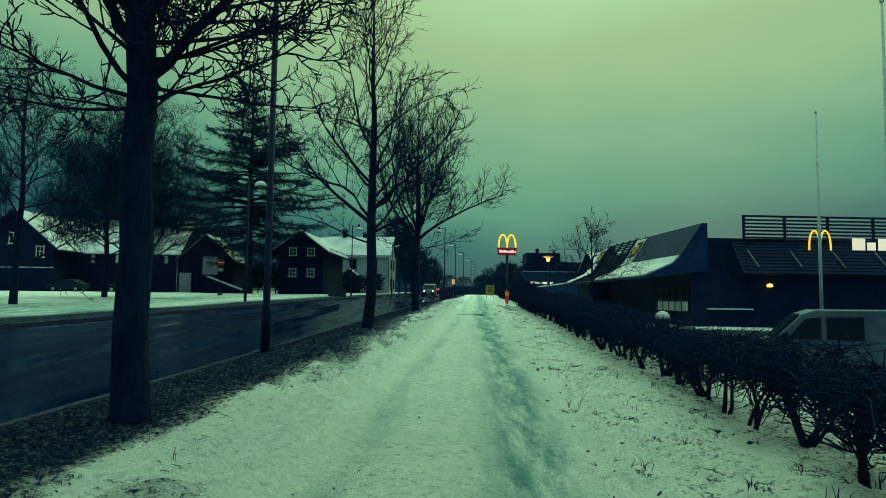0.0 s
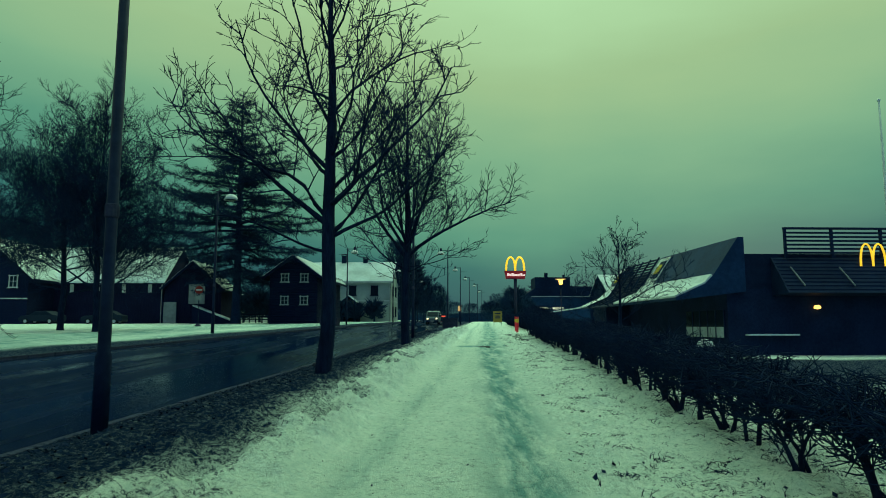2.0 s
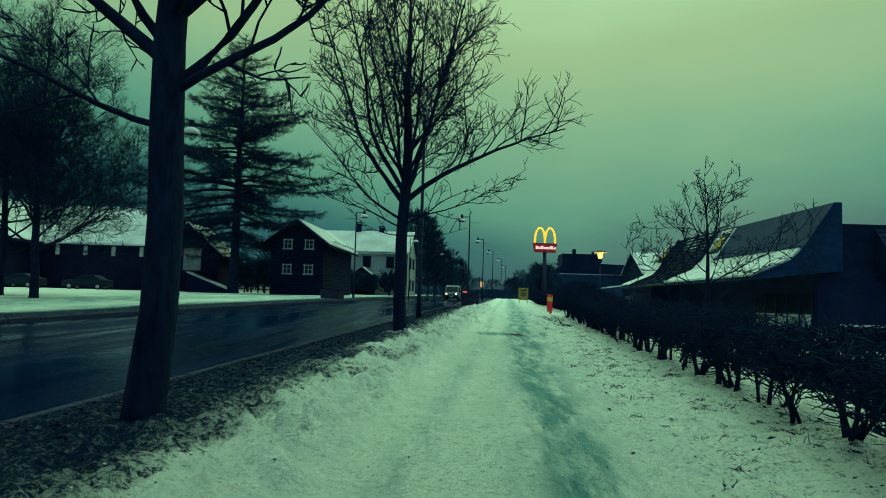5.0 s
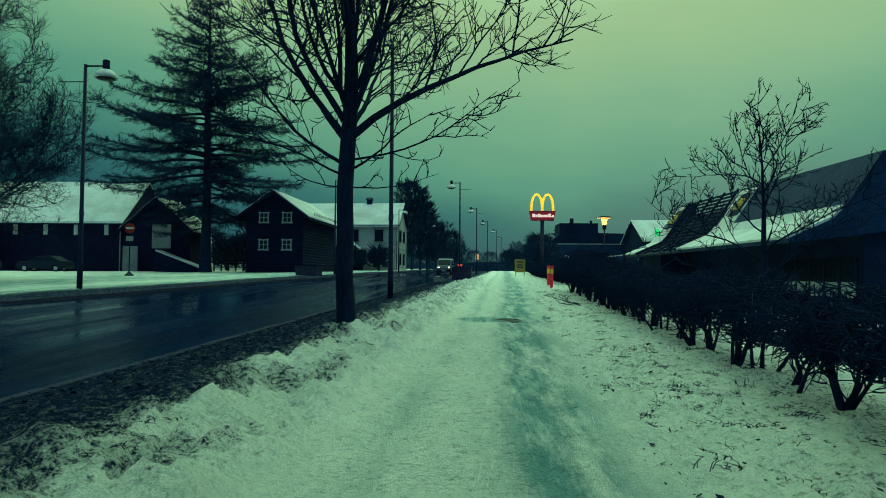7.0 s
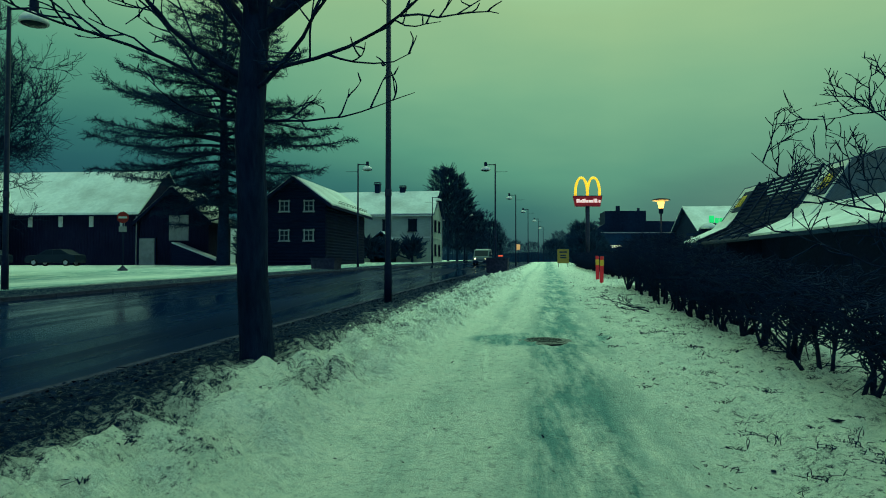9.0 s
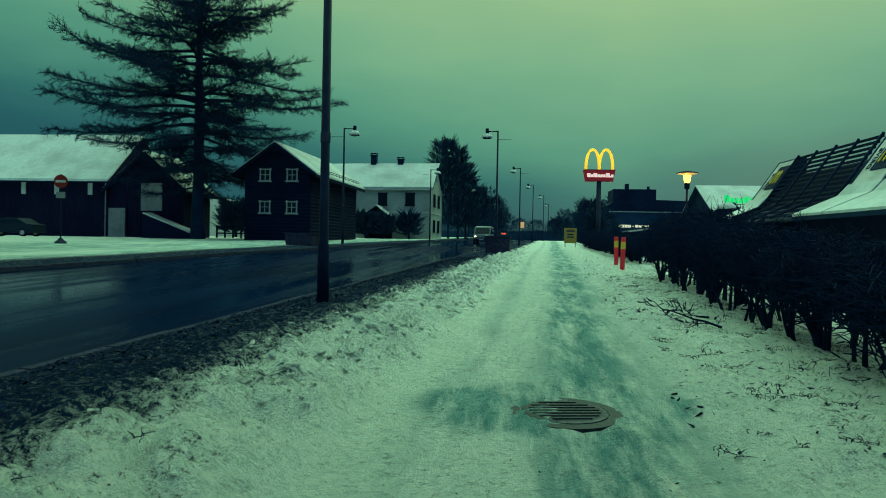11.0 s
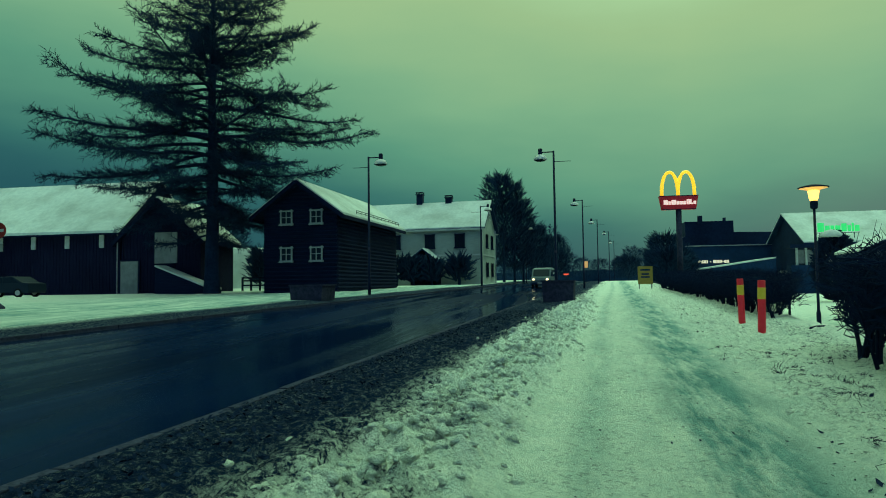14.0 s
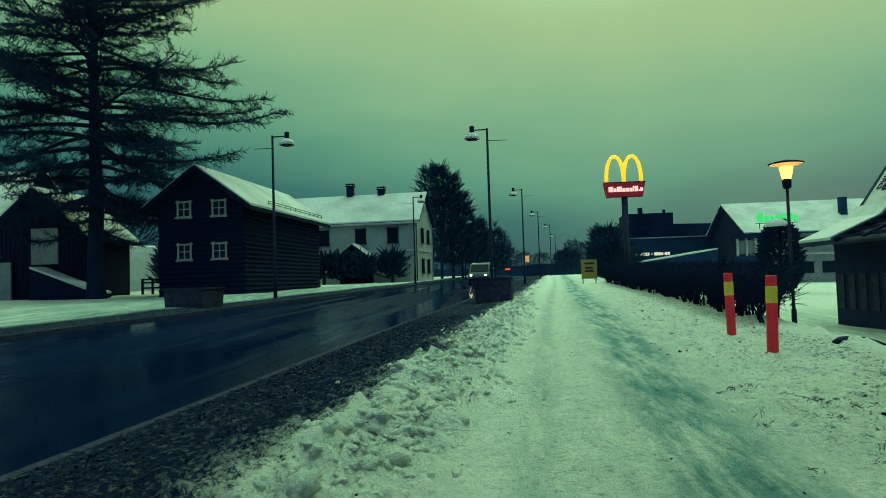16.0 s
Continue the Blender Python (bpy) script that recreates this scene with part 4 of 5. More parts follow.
    # south front: low sloping roof with ribs, lit signs
    sp = [(-2.0, 3.75), (-0.05, 6.2), (0.4, 6.2), (0.4, 3.6)]
    part("south_roof", Geo().prism(sp, 6.7, wd, "x"), M_BLACK, t)
    for i in range(9):
        z = 3.95 + i * 0.26
        part("south_slat", Geo().box((6.7 + (wd - 6.7) / 2, -1.93 + (z - 3.85) * 0.796, z), (wd - 6.9, 0.05, 0.08)), M_BLACK, t)
    for x in (7.6, 10.9, 14.2, 17.5, 20.8):
        part("roof_rib", Geo().tube([(x + 0.3, -1.85, 4.2), (x, -0.8, 5.5)], [0.045, 0.045], 6), M_GREY, t, "thin pale roof rib")
    part("double_arch", arches(Geo(), 13.4, 5.6, 1.7, 1.5, -0.55, 0.065), M_ARCH, t, "lit yellow double arch")
    for x, w, h in ((16.4, 0.95, 0.9), (17.4, 0.6, 0.6), (18.4, 0.85, 0.9), (19.4, 0.6, 0.6), (20.2, 0.6, 0.6), (21.0, 0.6, 0.6), (21.7, 0.3, 0.9), (22.3, 0.6, 0.9)):
        part("sign_bar", Geo().box((x, -0.62, 5.65 + h / 2), (w, 0.12, h)), M_LETTER, t, "lit white sign bar")
    win = part("window", Geo().box((wx - 0.03, 3.6, 1.75), (0.06, 6.4, 1.9)), M_GLASS, t)
    for i in range(5):
        part("frosted_pane", Geo().box((wx - 0.07, 1.05 + i * 1.28, 1.2), (0.03, 1.16, 0.72)), M_TRIM, win, "frosted pale lower pane")
        part("mullion", Geo().box((wx - 0.08, 0.42 + i * 1.28, 1.75), (0.08, 0.08, 1.9)), M_BLACK, win)
    for k in range(5):
        part("booth_pane", Geo().box((1.28, ln - 0.5 - k * 0.85, 1.35), (0.05, 0.5, 1.5)), M_CONC, t, "dim narrow pane of the booth")
    part("wall_lamp", Geo().lathe([(0.10, 0), (0.22, 0.05), (0.2, 0.2), (0.08, 0.26)], 12, (9.6, -0.2, 2.75)), M_WARM, t, "small warm wall lamp")
    part("ledge_snow", Geo().box((6.4, -0.3, 1.05), (3.4, 0.5, 0.1)), M_SNOW, t)
    sc = thing("roof_screen", place, "dark slatted screen standing on the restaurant roof", "screen")
    part("frame", Geo().box((15.2, -0.3, 8.16), (15.4, 0.18, 0.14)), M_BLACK, sc)
    for x in (7.6, 10.8, 14.2, 17.8, 21.8):
        part("screen_post", Geo().box((x, -0.3, 7.15), (0.16, 0.16, 2.0)), M_BLACK, sc)
    sl = mesh_of("slat", Geo().box((15.2, -0.38, 0), (15.2, 0.06, 0.13)), M_BLACK)
    for i in range(6):
        ob = new("slat", sl)
        ob.parent = sc
        ob.matrix_basis = pose(0, 0, 6.5 + i * 0.27)


restaurant()


def bin_with_cap(x, y):
    t = thing("waste_bin", on(x, y), "round waste bin with a cap of snow", "bin")
    part("bin_body", Geo().lathe([(0.30, -0.05), (0.34, 0.0), (0.36, 0.95), (0.33, 1.0)], 16), M_STEEL, t)
    part("snow_cap", Geo().lathe([(0.38, 1.0), (0.40, 1.12), (0.30, 1.32), (0.12, 1.42), (0.02, 1.43)], 16), M_SNOW, t, smooth=True)


bin_with_cap(12.7, 36.8)


def flagpole(x, y):
    t = thing("flagpole", on(x, y), "tall white flagpole beside the restaurant", "flagpole")
    part("pole", Geo().tube([(0, 0, -0.2), (0, 0, 5), (0, 0, 12.9)], [0.10, 0.09, 0.04], 12), M_TRIM, t, smooth=True)
    part("finial", Geo().lathe([(0.03, 0), (0.08, 0.05), (0.08, 0.12), (0.02, 0.17)], 10, (0, 0, 12.85)), M_TRIM, t)


flagpole(21.75, 37.0)
flagpole(15.9, 22.8)


def pylon_sign(x, y):
    t = thing("pylon_sign", on(x, y, 3, 0.0), "lit red sign box with yellow double arch on a pole", "sign")
    zb = 8.45 - gz(x, y)
    part("pole", Geo().tube([(0, 0, -0.3), (0, 0, zb - 1.0)], [0.20, 0.20], 14), M_CONC, t, smooth=True)
    bx = part("sign_box", Geo().prism([(-1.17, zb - 1.02), (1.17, zb - 1.02), (1.37, zb), (-1.37, zb)], -0.25, 0.25), M_SIGNRED, t, "lit red sign box", bevel=0.03)
    part("box_edge", Geo().box((0, -0.256, zb - 0.02), (2.72, 0.06, 0.05)).box((0, -0.256, zb - 1.0), (2.34, 0.06, 0.05)), M_BLACK, bx)
    xx = -1.08
    for w, h in ((0.30, 0.34), (0.18, 0.24), (0.32, 0.34), (0.2, 0.24), (0.2, 0.24), (0.2, 0.24), (0.08, 0.36), (0.22, 0.36), (0.06, 0.12), (0.18, 0.24)):
        part("sign_bar", Geo().box((xx + w / 2, -0.27, zb - 0.66 + h / 2), (w, 0.05, h)), M_PINK, bx, "lit pale sign bar")
        xx += w + 0.035
    part("double_arch", arches(Geo(), 0, zb, 2.30, 1.75, 0, 0.115), M_ARCH, t, "lit yellow double arch", smooth=True)


pylon_sign(9.75, 89.0)

# ---- shops behind ----


def outlet():
    t = thing("outlet_store", pose(0, 0, gz(30, 172) - 0.2), "black flat-roofed store building with stepped roof", "store")
    part("wall", Geo().prism([(20.5, -0.5), (47.0, -0.5), (47.0, 10.6), (30, 11.0), (23.5, 10.4), (20.5, 8.4)], 170, 200), M_BLACK, t)
    part("roof_plant", Geo().box((29.0, 180, 12.0), (9.0, 8, 3.2)), M_BLACK, t)
    part("roof_pipe", Geo().box((27.3, 176, 13.9), (0.8, 0.8, 1.6)), M_BLACK, t)
    part("roof_pipe", Geo().box((31.8, 176, 13.6), (0.5, 0.5, 1.2)), M_BLACK, t)
    part("canopy", Geo().box((29.0, 163, 4.6), (16, 12, 6.2)), M_CHAR, t)
    part("parapet_cap", Geo().box((29.0, 157.0, 7.8), (16.2, 0.4, 0.16)), M_GALV, t)
    x = 22.7
    for w in (0.48, 0.38, 0.38, 0.28, 0.22, 0, 0.2, 0, 0.54, 0.38, 0.26, 0.16, 0.38, 0.26):
        if w:
            part("sign_bar", Geo().box((x + w / 2, 156.9, 5.1), (w, 0.1, 0.50 if w > 0.2 else 0.14)), M_LETTER, t, "lit white sign bar")
        x += w + 0.10 if w else 0.22


outlet()


def discount_store():
    t = thing("discount_store", pose(0, 0, gz(40, 142) - 0.2), "grey gabled store with snowy roof and green sign", "store")
    y0, y1, x0, x1, ev, rg = 140.0, 158.0, 34.6, 56.0, 7.4, 12.0
    part("wall", Geo().prism([(y0, -0.5), (y1, -0.5), (y1, ev), ((y0 + y1) / 2, rg), (y0, ev)], x0 + 0.6, x1, "x"), M_GREY, t)
    ym, o = (y0 + y1) / 2, 0.8
    k = (rg - ev) / (ym - y0)
    for nm, dz, th, mm in (("roof", 0.0, 0.25, M_CHAR), ("roof_snow", 0.254, 0.16, M_SNOW)):
        for ye in (y0 - o, y1 + o):
            a = [(ym, rg + dz), (ye, ev - k * o + dz), (ye, ev - k * o + dz + th), (ym, rg + dz + th)]
            part(nm, Geo().prism(a, x0 - 0.4, x1 + 0.4, "x"), mm, t)
    part("gable_cladding", Geo().prism([(y0 + 0.1, 3.6), (y1 - 0.1, 3.6), (y1 - 0.1, ev - 0.1), (ym, rg - 0.1), (y0 + 0.1, ev - 0.1)], x0 + 0.3, x0 + 0.6, "x"), M_BLACK, t)
    for i in range(7):
        part("store_window", Geo().box((x0 + 2.4 + i * 2.8, y0 - 0.03, 2.3), (1.7, 0.08, 1.6)), M_GLASS, t)
    for i in range(4):
        part("store_window", Geo().box((x0 + 4 + i * 4.2, y0 - 0.03, 5.8), (1.8, 0.08, 1.4)), M_GLASS, t)
    part("wall_band", Geo().box((45.5, y0 - 0.06, 4.2), (21, 0.12, 0.25)), M_TRIM, t)
    x = 36.2
    for w, h in ((0.8, 1.25), (0.6, 0.85), (0.45, 0.85), (0.65, 0.85), (0.65, 1.1), (0.4, 0.85), (0.25, 1.15), (0.55, 0.85)):
        part("sign_bar", Geo().box((x + w / 2, y0 - 0.3, 8.75 + h / 2), (w, 0.16, h)), M_GREEN, t, "lit green sign bar")
        x += w + 0.14
    part("sign_frame", Geo().box((38.8, y0 - 0.1, 8.6), (5.6, 0.08, 0.08)).box((36.6, y0 + 0.1, 8.2), (0.08, 0.08, 0.9)).box((38.8, y0 + 0.1, 8.2), (0.08, 0.08, 0.9)).box((41, y0 + 0.1, 8.2), (0.08, 0.08, 0.9)), M_BLACK, t)
    part("chimney", Geo().box((49.5, ym - 5, 10.6), (0.9, 0.9, 3.2)), M_CHAR, t)
    # open porch with posts on the gable side
    for i in range(4):
        part("porch_post", Geo().box((33.0 + i * 1.2, y0 - 1.4, 5.3), (0.25, 0.3, 2.4)), M_TRIM, t)
    part("porch_base", Geo().box((34.6, y0 - 1.0, 2.0), (5.0, 1.9, 4.2)), M_CHAR, t)
    part("porch_pane", Geo().box((34.8, y0 - 1.2, 5.3), (3.8, 0.06, 1.9)), M_GREY, t)
    part("porch_roof", Geo().box((34.7, y0 - 1.0, 6.75), (5.4, 2.2, 0.5)), M_BLACK, t)
    part("low_annexe", Geo().prism([(18.0, -0.5), (29.0, -0.5), (29.0, 5.0), (18.0, 3.4)], y0 - 6, y0 + 3), M_CHAR, t)
    part("annexe_snow", Geo().prism([(18.0, 3.41), (29.0, 5.01), (29.0, 5.2), (18.0, 3.6)], y0 - 6.1, y0 + 3.1), M_SNOW, t)


discount_store()

# ---- small street things ----


def bollard(x, y, lean):
    t = thing("marker_post", on(x, y) @ pose(0, 0, 0, lean[0], lean[1], 20), "red plastic marker post with yellow reflector in snow", "bollard", "red marker posts")
    part("post", Geo().lathe([(0.088, -0.15), (0.088, 0.0), (0.084, 0.05), (0.080, 1.18), (0.074, 1.2), (0.03, 1.2)], 14), M_RED, t, smooth=True)
    part("reflector", Geo().lathe([(0.081, 0.78), (0.0855, 0.785), (0.0855, 1.03), (0.080, 1.035)], 14), M_YELLOW, t, "yellow reflective band")


bollard(6.02, 54.55, (0.8, 1.2))
bollard(6.2, 57.0, (-0.5, -0.6))


def planter(name, x, y, w, d, h, label):
    t = thing(name, on(x, y, -4), label, "planter")
    body = Geo().prism([(-w / 2 + 0.06, -0.1), (w / 2 - 0.06, -0.1), (w / 2, h), (-w / 2, h)], -d / 2, d / 2)
    part("trough", body, M_CONC, t, bevel=0.035)
    part("rim", Geo().box((0, -d / 2 + 0.05, h + 0.03), (w + 0.08, 0.14, 0.07)).box((0, d / 2 - 0.05, h + 0.03), (w + 0.08, 0.14, 0.07)).box((-w / 2 + 0.03, 0, h + 0.027), (0.14, d - 0.2, 0.064)).box((w / 2 - 0.03, 0, h + 0.027), (0.14, d - 0.2, 0.064)), M_CONC, t)
    part("soil_snow", Geo().box((0, 0, h + 0.01), (w - 0.25, d - 0.25, 0.08)), M_SNOW, t, bevel=0.03)


planter("concrete_planter", -9.95, 68.2, 1.65, 1.5, 0.64, "grey concrete planter capped with snow across the road")
planter("concrete_planter", 1.35, 72.0, 1.55, 1.3, 1.0, "tall dark concrete planter beside the snowy path")


def no_entry(x, y):
    t = thing("no_entry_sign", on(x, y, 10), "round red no-entry sign on a grey post", "traffic sign")
    part("post", Geo().tube([(0, 0, 0), (0, 0, 3.35)], [0.035, 0.035], 8), M_STEEL, t)
    part("foot", Geo().lathe([(0.28, -0.05), (0.26, 0.1), (0.12, 0.22), (0.06, 0.3)], 12), M_CONC, t)
    d = part("disc", Geo().tube([(0, -0.04, 3.0), (0, -0.06, 3.0)], [0.32, 0.32], 24), M_DULLRED, t)
    part("bar", Geo().box((0, -0.066, 3.0), (0.46, 0.008, 0.11)), M_TRIM, d)
    part("plate", Geo().box((0, -0.05, 2.35), (0.42, 0.02, 0.3)), M_GREY, t)


no_entry(-19.4, 60.3)


def board(x, y):
    t = thing("notice_board", on(x, y), "small yellow notice board standing beside the path", "sign")
    part("panel", Geo().box((0, 0, 1.15), (1.2, 0.08, 1.5)), M_BOARD, t, bevel=0.01)
    for sx in (-0.5, 0.5):
        part("leg", Geo().box((sx, 0.06, 0.3), (0.08, 0.06, 0.9)), M_GALV, t)
    for z, w in ((1.6, 0.8), (1.25, 0.6), (1.0, 0.7)):
        part("text_bar", Geo().box((0, -0.045, z), (w, 0.012, 0.14)), M_CHAR, t)


board(8.15, 97.0)


def manhole(x, y):
    t = thing("manhole_cover", pose(x, y, gz(x, y) - 0.035, 1.0, 0, 10), "wet cast-iron manhole cover in a hollow of slush", "manhole cover")
    part("lid", Geo().lathe([(0.33, -0.05), (0.33, 0.03), (0.30, 0.036)], 28), M_IRON, t)
    part("ring", Geo().lathe([(0.44, -0.05), (0.44, 0.024), (0.34, 0.026), (0.34, 0.0)], 28), M_IRON, t)
    for i in range(-3, 4):
        w = 2 * math.sqrt(max(0.02, 0.27 ** 2 - (i * 0.075) ** 2))
        part("rib", Geo().box((0, i * 0.075, 0.038), (w, 0.03, 0.012)), M_IRON, t)


manhole(2.38, 35.6)

# ---- vehicles ----


def wheel(t, x, y, r=0.33, w=0.22):
    wo = new("wheel", mesh_of("wheel", Geo().tube([(0, -w / 2, 0), (0, -w / 2 + 0.04, 0), (0, w / 2 - 0.04, 0), (0, w / 2, 0)], [r * 0.9, r, r, r * 0.9], 20), M_TYRE, smooth=False))
    wo.parent = t
    wo.matrix_basis = pose(x, y, r)
    part("rim", Geo().tube([(0, -w / 2 - 0.012, 0), (0, w / 2 + 0.012, 0)], [r * 0.58, r * 0.58], 14), M_GALV, wo)


def van(m, label, paint, lights=False):
    """A van along x, its nose to -x, 4.9 m long."""
    t = thing("van", m, label, "van")
    prof = [(-2.45, 0.35), (-2.48, 0.75), (-2.35, 1.0), (-1.75, 1.12), (-1.05, 1.82), (-0.75, 1.93), (2.3, 1.96), (2.42, 1.85), (2.45, 0.9), (2.45, 0.35)]
    part("body", Geo().prism(prof, -0.92, 0.92), paint, t, bevel=0.05)
    part("windscreen", Geo().prism([(-1.72, 1.17), (-1.10, 1.80), (-1.13, 1.82), (-1.77, 1.19)], -0.78, 0.78), M_GLASS, t)
    for s in (-1, 1):
        y = s * 0.925
        part("side_window", Geo().prism([(-1.42, 1.16), (-0.98, 1.70), (-0.62, 1.74), (-0.62, 1.16)], y - 0.01, y + 0.01), M_GLASS, t)
        part("side_window", Geo().prism([(-0.5, 1.16), (-0.5, 1.74), (0.35, 1.76), (0.35, 1.16)], y - 0.01, y + 0.01), M_GLASS, t)
        part("side_window", Geo().prism([(0.95, 1.16), (0.85, 1.3), (0.9, 1.7), (1.05, 1.77), (2.2, 1.78), (2.25, 1.16)], y - 0.01, y + 0.01), M_GLASS, t)
        part("sill_trim", Geo().box((0, y, 0.5), (3.0, 0.03, 0.10)), M_BLACK, t)
        part("door_mirror", Geo().box((-1.5, s * 1.04, 1.22), (0.12, 0.18, 0.22)), M_BLACK, t, bevel=0.03)
        for x in (-1.55, 1.55):
            wheel(t, x, s * 0.84)
        part("headlight", Geo().lathe([(0.11, -0.03), (0.11, 0.03)], 14), M_HEAD if lights else M_GALV, t).matrix_basis = pose(-2.44, s * 0.66, 0.82, 0, 90, 0)
        part("tail_light", Geo().box((2.45, s * 0.82, 1.15), (0.03, 0.12, 0.5)), M_RED, t)
        for i in range(4):
            part("text_bar", Geo().box((1.2 + i * 0.26, y + s * 0.012, 1.5), (0.18, 0.006, 0.22)), M_TRIM, t)
    part("bumper", Geo().box((-2.46, 0, 0.45), (0.12, 1.8, 0.22)), M_BLACK, t, bevel=0.04)
    part("number_plate", Geo().box((-2.53, 0, 0.48), (0.02, 0.5, 0.11)), M_TRIM, t)
    if lights:
        part("roof_snow", Geo().prism([(-0.6, 1.95), (2.25, 1.975), (2.15, 2.03), (-0.5, 2.0)], -0.8, 0.8), M_SNOW, t)


van(pose(11.05, 17.9, -0.60, 0, 0, -22), "pale parked delivery van with dark windows", M_VAN)
van(pose(-0.75, 106, gz(-0.8, 106) - 0.06, 0, 0, 90 - 4), "pale van with lit headlights on the wet road", M_VAN, True)


def car(m, label, paint, snow=False):
    t = thing("car", m, label, "car")
    prof = [(-2.1, 0.3), (-2.15, 0.6), (-1.95, 0.85), (-1.0, 0.95), (-0.35, 1.38), (0.9, 1.42), (1.6, 1.02), (2.1, 0.95), (2.15, 0.5), (2.1, 0.3)]
    part("body", Geo().prism(prof, -0.86, 0.86), paint, t, bevel=0.06)
    for s in (-1, 1):
        y = s * 0.865
        part("side_window", Geo().prism([(-0.85, 0.97), (-0.3, 1.32), (0.2, 1.34), (0.2, 0.97)], y - 0.008, y + 0.008), M_GLASS, t)
        part("side_window", Geo().prism([(0.27, 0.97), (0.27, 1.34), (0.85, 1.36), (1.4, 1.0)], y - 0.008, y + 0.008), M_GLASS, t)
        for x in (-1.35, 1.35):
            wheel(t, x, s * 0.78, 0.31, 0.2)
    if snow:
        part("roof_snow", Geo().prism([(-0.3, 1.40), (0.9, 1.44), (0.8, 1.5), (-0.2, 1.47)], -0.7, 0.7), M_SNOW, t)


car(on(-36.0, 78.0, 4), "dark parked car in front of the barn", M_CAR)
car(on(-43.0, 78.5, -3), "dark parked car in front of the barn", M_CAR)
car(on(45.0, 125.0, 20), "dark parked car with snow on the roof", M_CAR, True)

# ---- hedge ----


def shrub(seed):
    rng = random.Random(seed)
    t = thing("hedge_shrub", pose(0, 0, 0), "clipped bare hedge shrub with dark twiggy top", "hedge", "roadside hedge")
    twigs = Geo()
    for k in range(rng.randint(3, 5)):
        az = rng.uniform(0, 6.28)
        w = Vector((math.cos(az) * rng.uniform(0.1, 0.4), math.sin(az) * rng.uniform(0.15, 0.65), 1)).normalized()
        stem = Geo()
        p, d = limb(rng, stem, Vector((rng.gauss(0, 0.04), rng.gauss(0, 0.07), -0.1)), w, rng.uniform(0.9, 1.15), rng.uniform(0.025, 0.05), 0.01, 6, 5, 0.14, 0.05)
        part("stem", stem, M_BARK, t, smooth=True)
        sub(rng, twigs, p, d, 1, 0.5, 0.011, 0.075, 0.34)
        sub(rng, twigs, p, d, 1, 0.35, 0.006, 0.22, 0.12)
    for k in range(300):
        z = 1.14 - 0.75 * abs(rng.gauss(0, 0.6))
        if z < 0.42:
            continue
        c = Vector((rng.uniform(-0.42, 0.42) * (0.45 + 0.55 * z), rng.gauss(0, 0.27) * (0.5 + 0.6 * z), z))
        w = Vector((rng.gauss(0, 1), rng.gauss(0, 1), rng.gauss(0.5, 0.8))).normalized()
        e2 = c + w * rng.uniform(0.16, 0.5)
        if e2.z > 1.16:
            e2.z = 1.16 + rng.uniform(-0.16, 0.10)
        twigs.tube([c, c.lerp(e2, 0.5) + Vector((rng.gauss(0, 0.02),) * 3), e2], [0.008, 0.007, 0.005], 3, cap=False)
    for k in range(22):
        c = Vector((rng.uniform(-0.35, 0.35), rng.uniform(-0.55, 0.55), rng.uniform(0.8, 1.1)))
        w = Vector((rng.gauss(0, 0.55), rng.gauss(0, 0.55), 1)).normalized()
        h = rng.uniform(0.15, 0.42)
        twigs.tube([c, c + w * h * 0.5, c + w * h + Vector((rng.gauss(0, 0.04), rng.gauss(0, 0.04), 0))], [0.007, 0.006, 0.003], 3, cap=False)
    for k in range(30):
        a = rng.uniform(0, 6.28)
        c = Vector((0.25 * math.cos(a), 0.4 * math.sin(a), rng.uniform(0.3, 1.0)))
        w = Vector((math.cos(a), math.sin(a), rng.gauss(0.35, 0.4))).normalized()
        h = rng.uniform(0.2, 0.5)
        twigs.tube([c, c + w * h * 0.5 + Vector((0, 0, 0.03)), c + w * h], [0.007, 0.006, 0.003], 3, cap=False)
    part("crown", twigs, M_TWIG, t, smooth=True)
    return t


shrubs = [shrub(100 + i) for i in range(5)]
spots = [(3.12, y) for y in np.arange(-1.5, 51.2, 0.98)] + [(3.85 - 0.012 * (y - 58), y) for y in np.arange(59.5, 100, 0.98)]
spots += [(3.5, y) for y in np.arange(37.5, 51.5, 1.15)]
spots += [(4.1, y) for y in np.arange(60.2, 96, 1.3)]
spots += [(4.5, y) for y in np.arange(60.8, 82, 1.45)]
rng = random.Random(77)
for i, (u, y) in enumerate(spots):
    x = u + AX * y + rng.uniform(-0.06, 0.06)
    s = rng.uniform(0.88, 1.12)
    m = pose(x, y + rng.uniform(-0.1, 0.1), gz(x, y) - 0.02, 0, 0, rng.choice((0, 180)) + rng.uniform(-14, 14)) @ Matrix.Diagonal((1, 1, s * (1.12 if y > 58 else float(0.80 + 0.16 * smooth(8, 24, y)) + 0.50 * float(smooth(36, 46, y))), 1))
    if i < len(shrubs):
        shrubs[i].matrix_basis = m
    else:
        src = shrubs[i % len(shrubs)]
        c = copy_thing(src, m)
        c.matrix_basis = m


# ---- loose stuff on the ground and the far distance ----


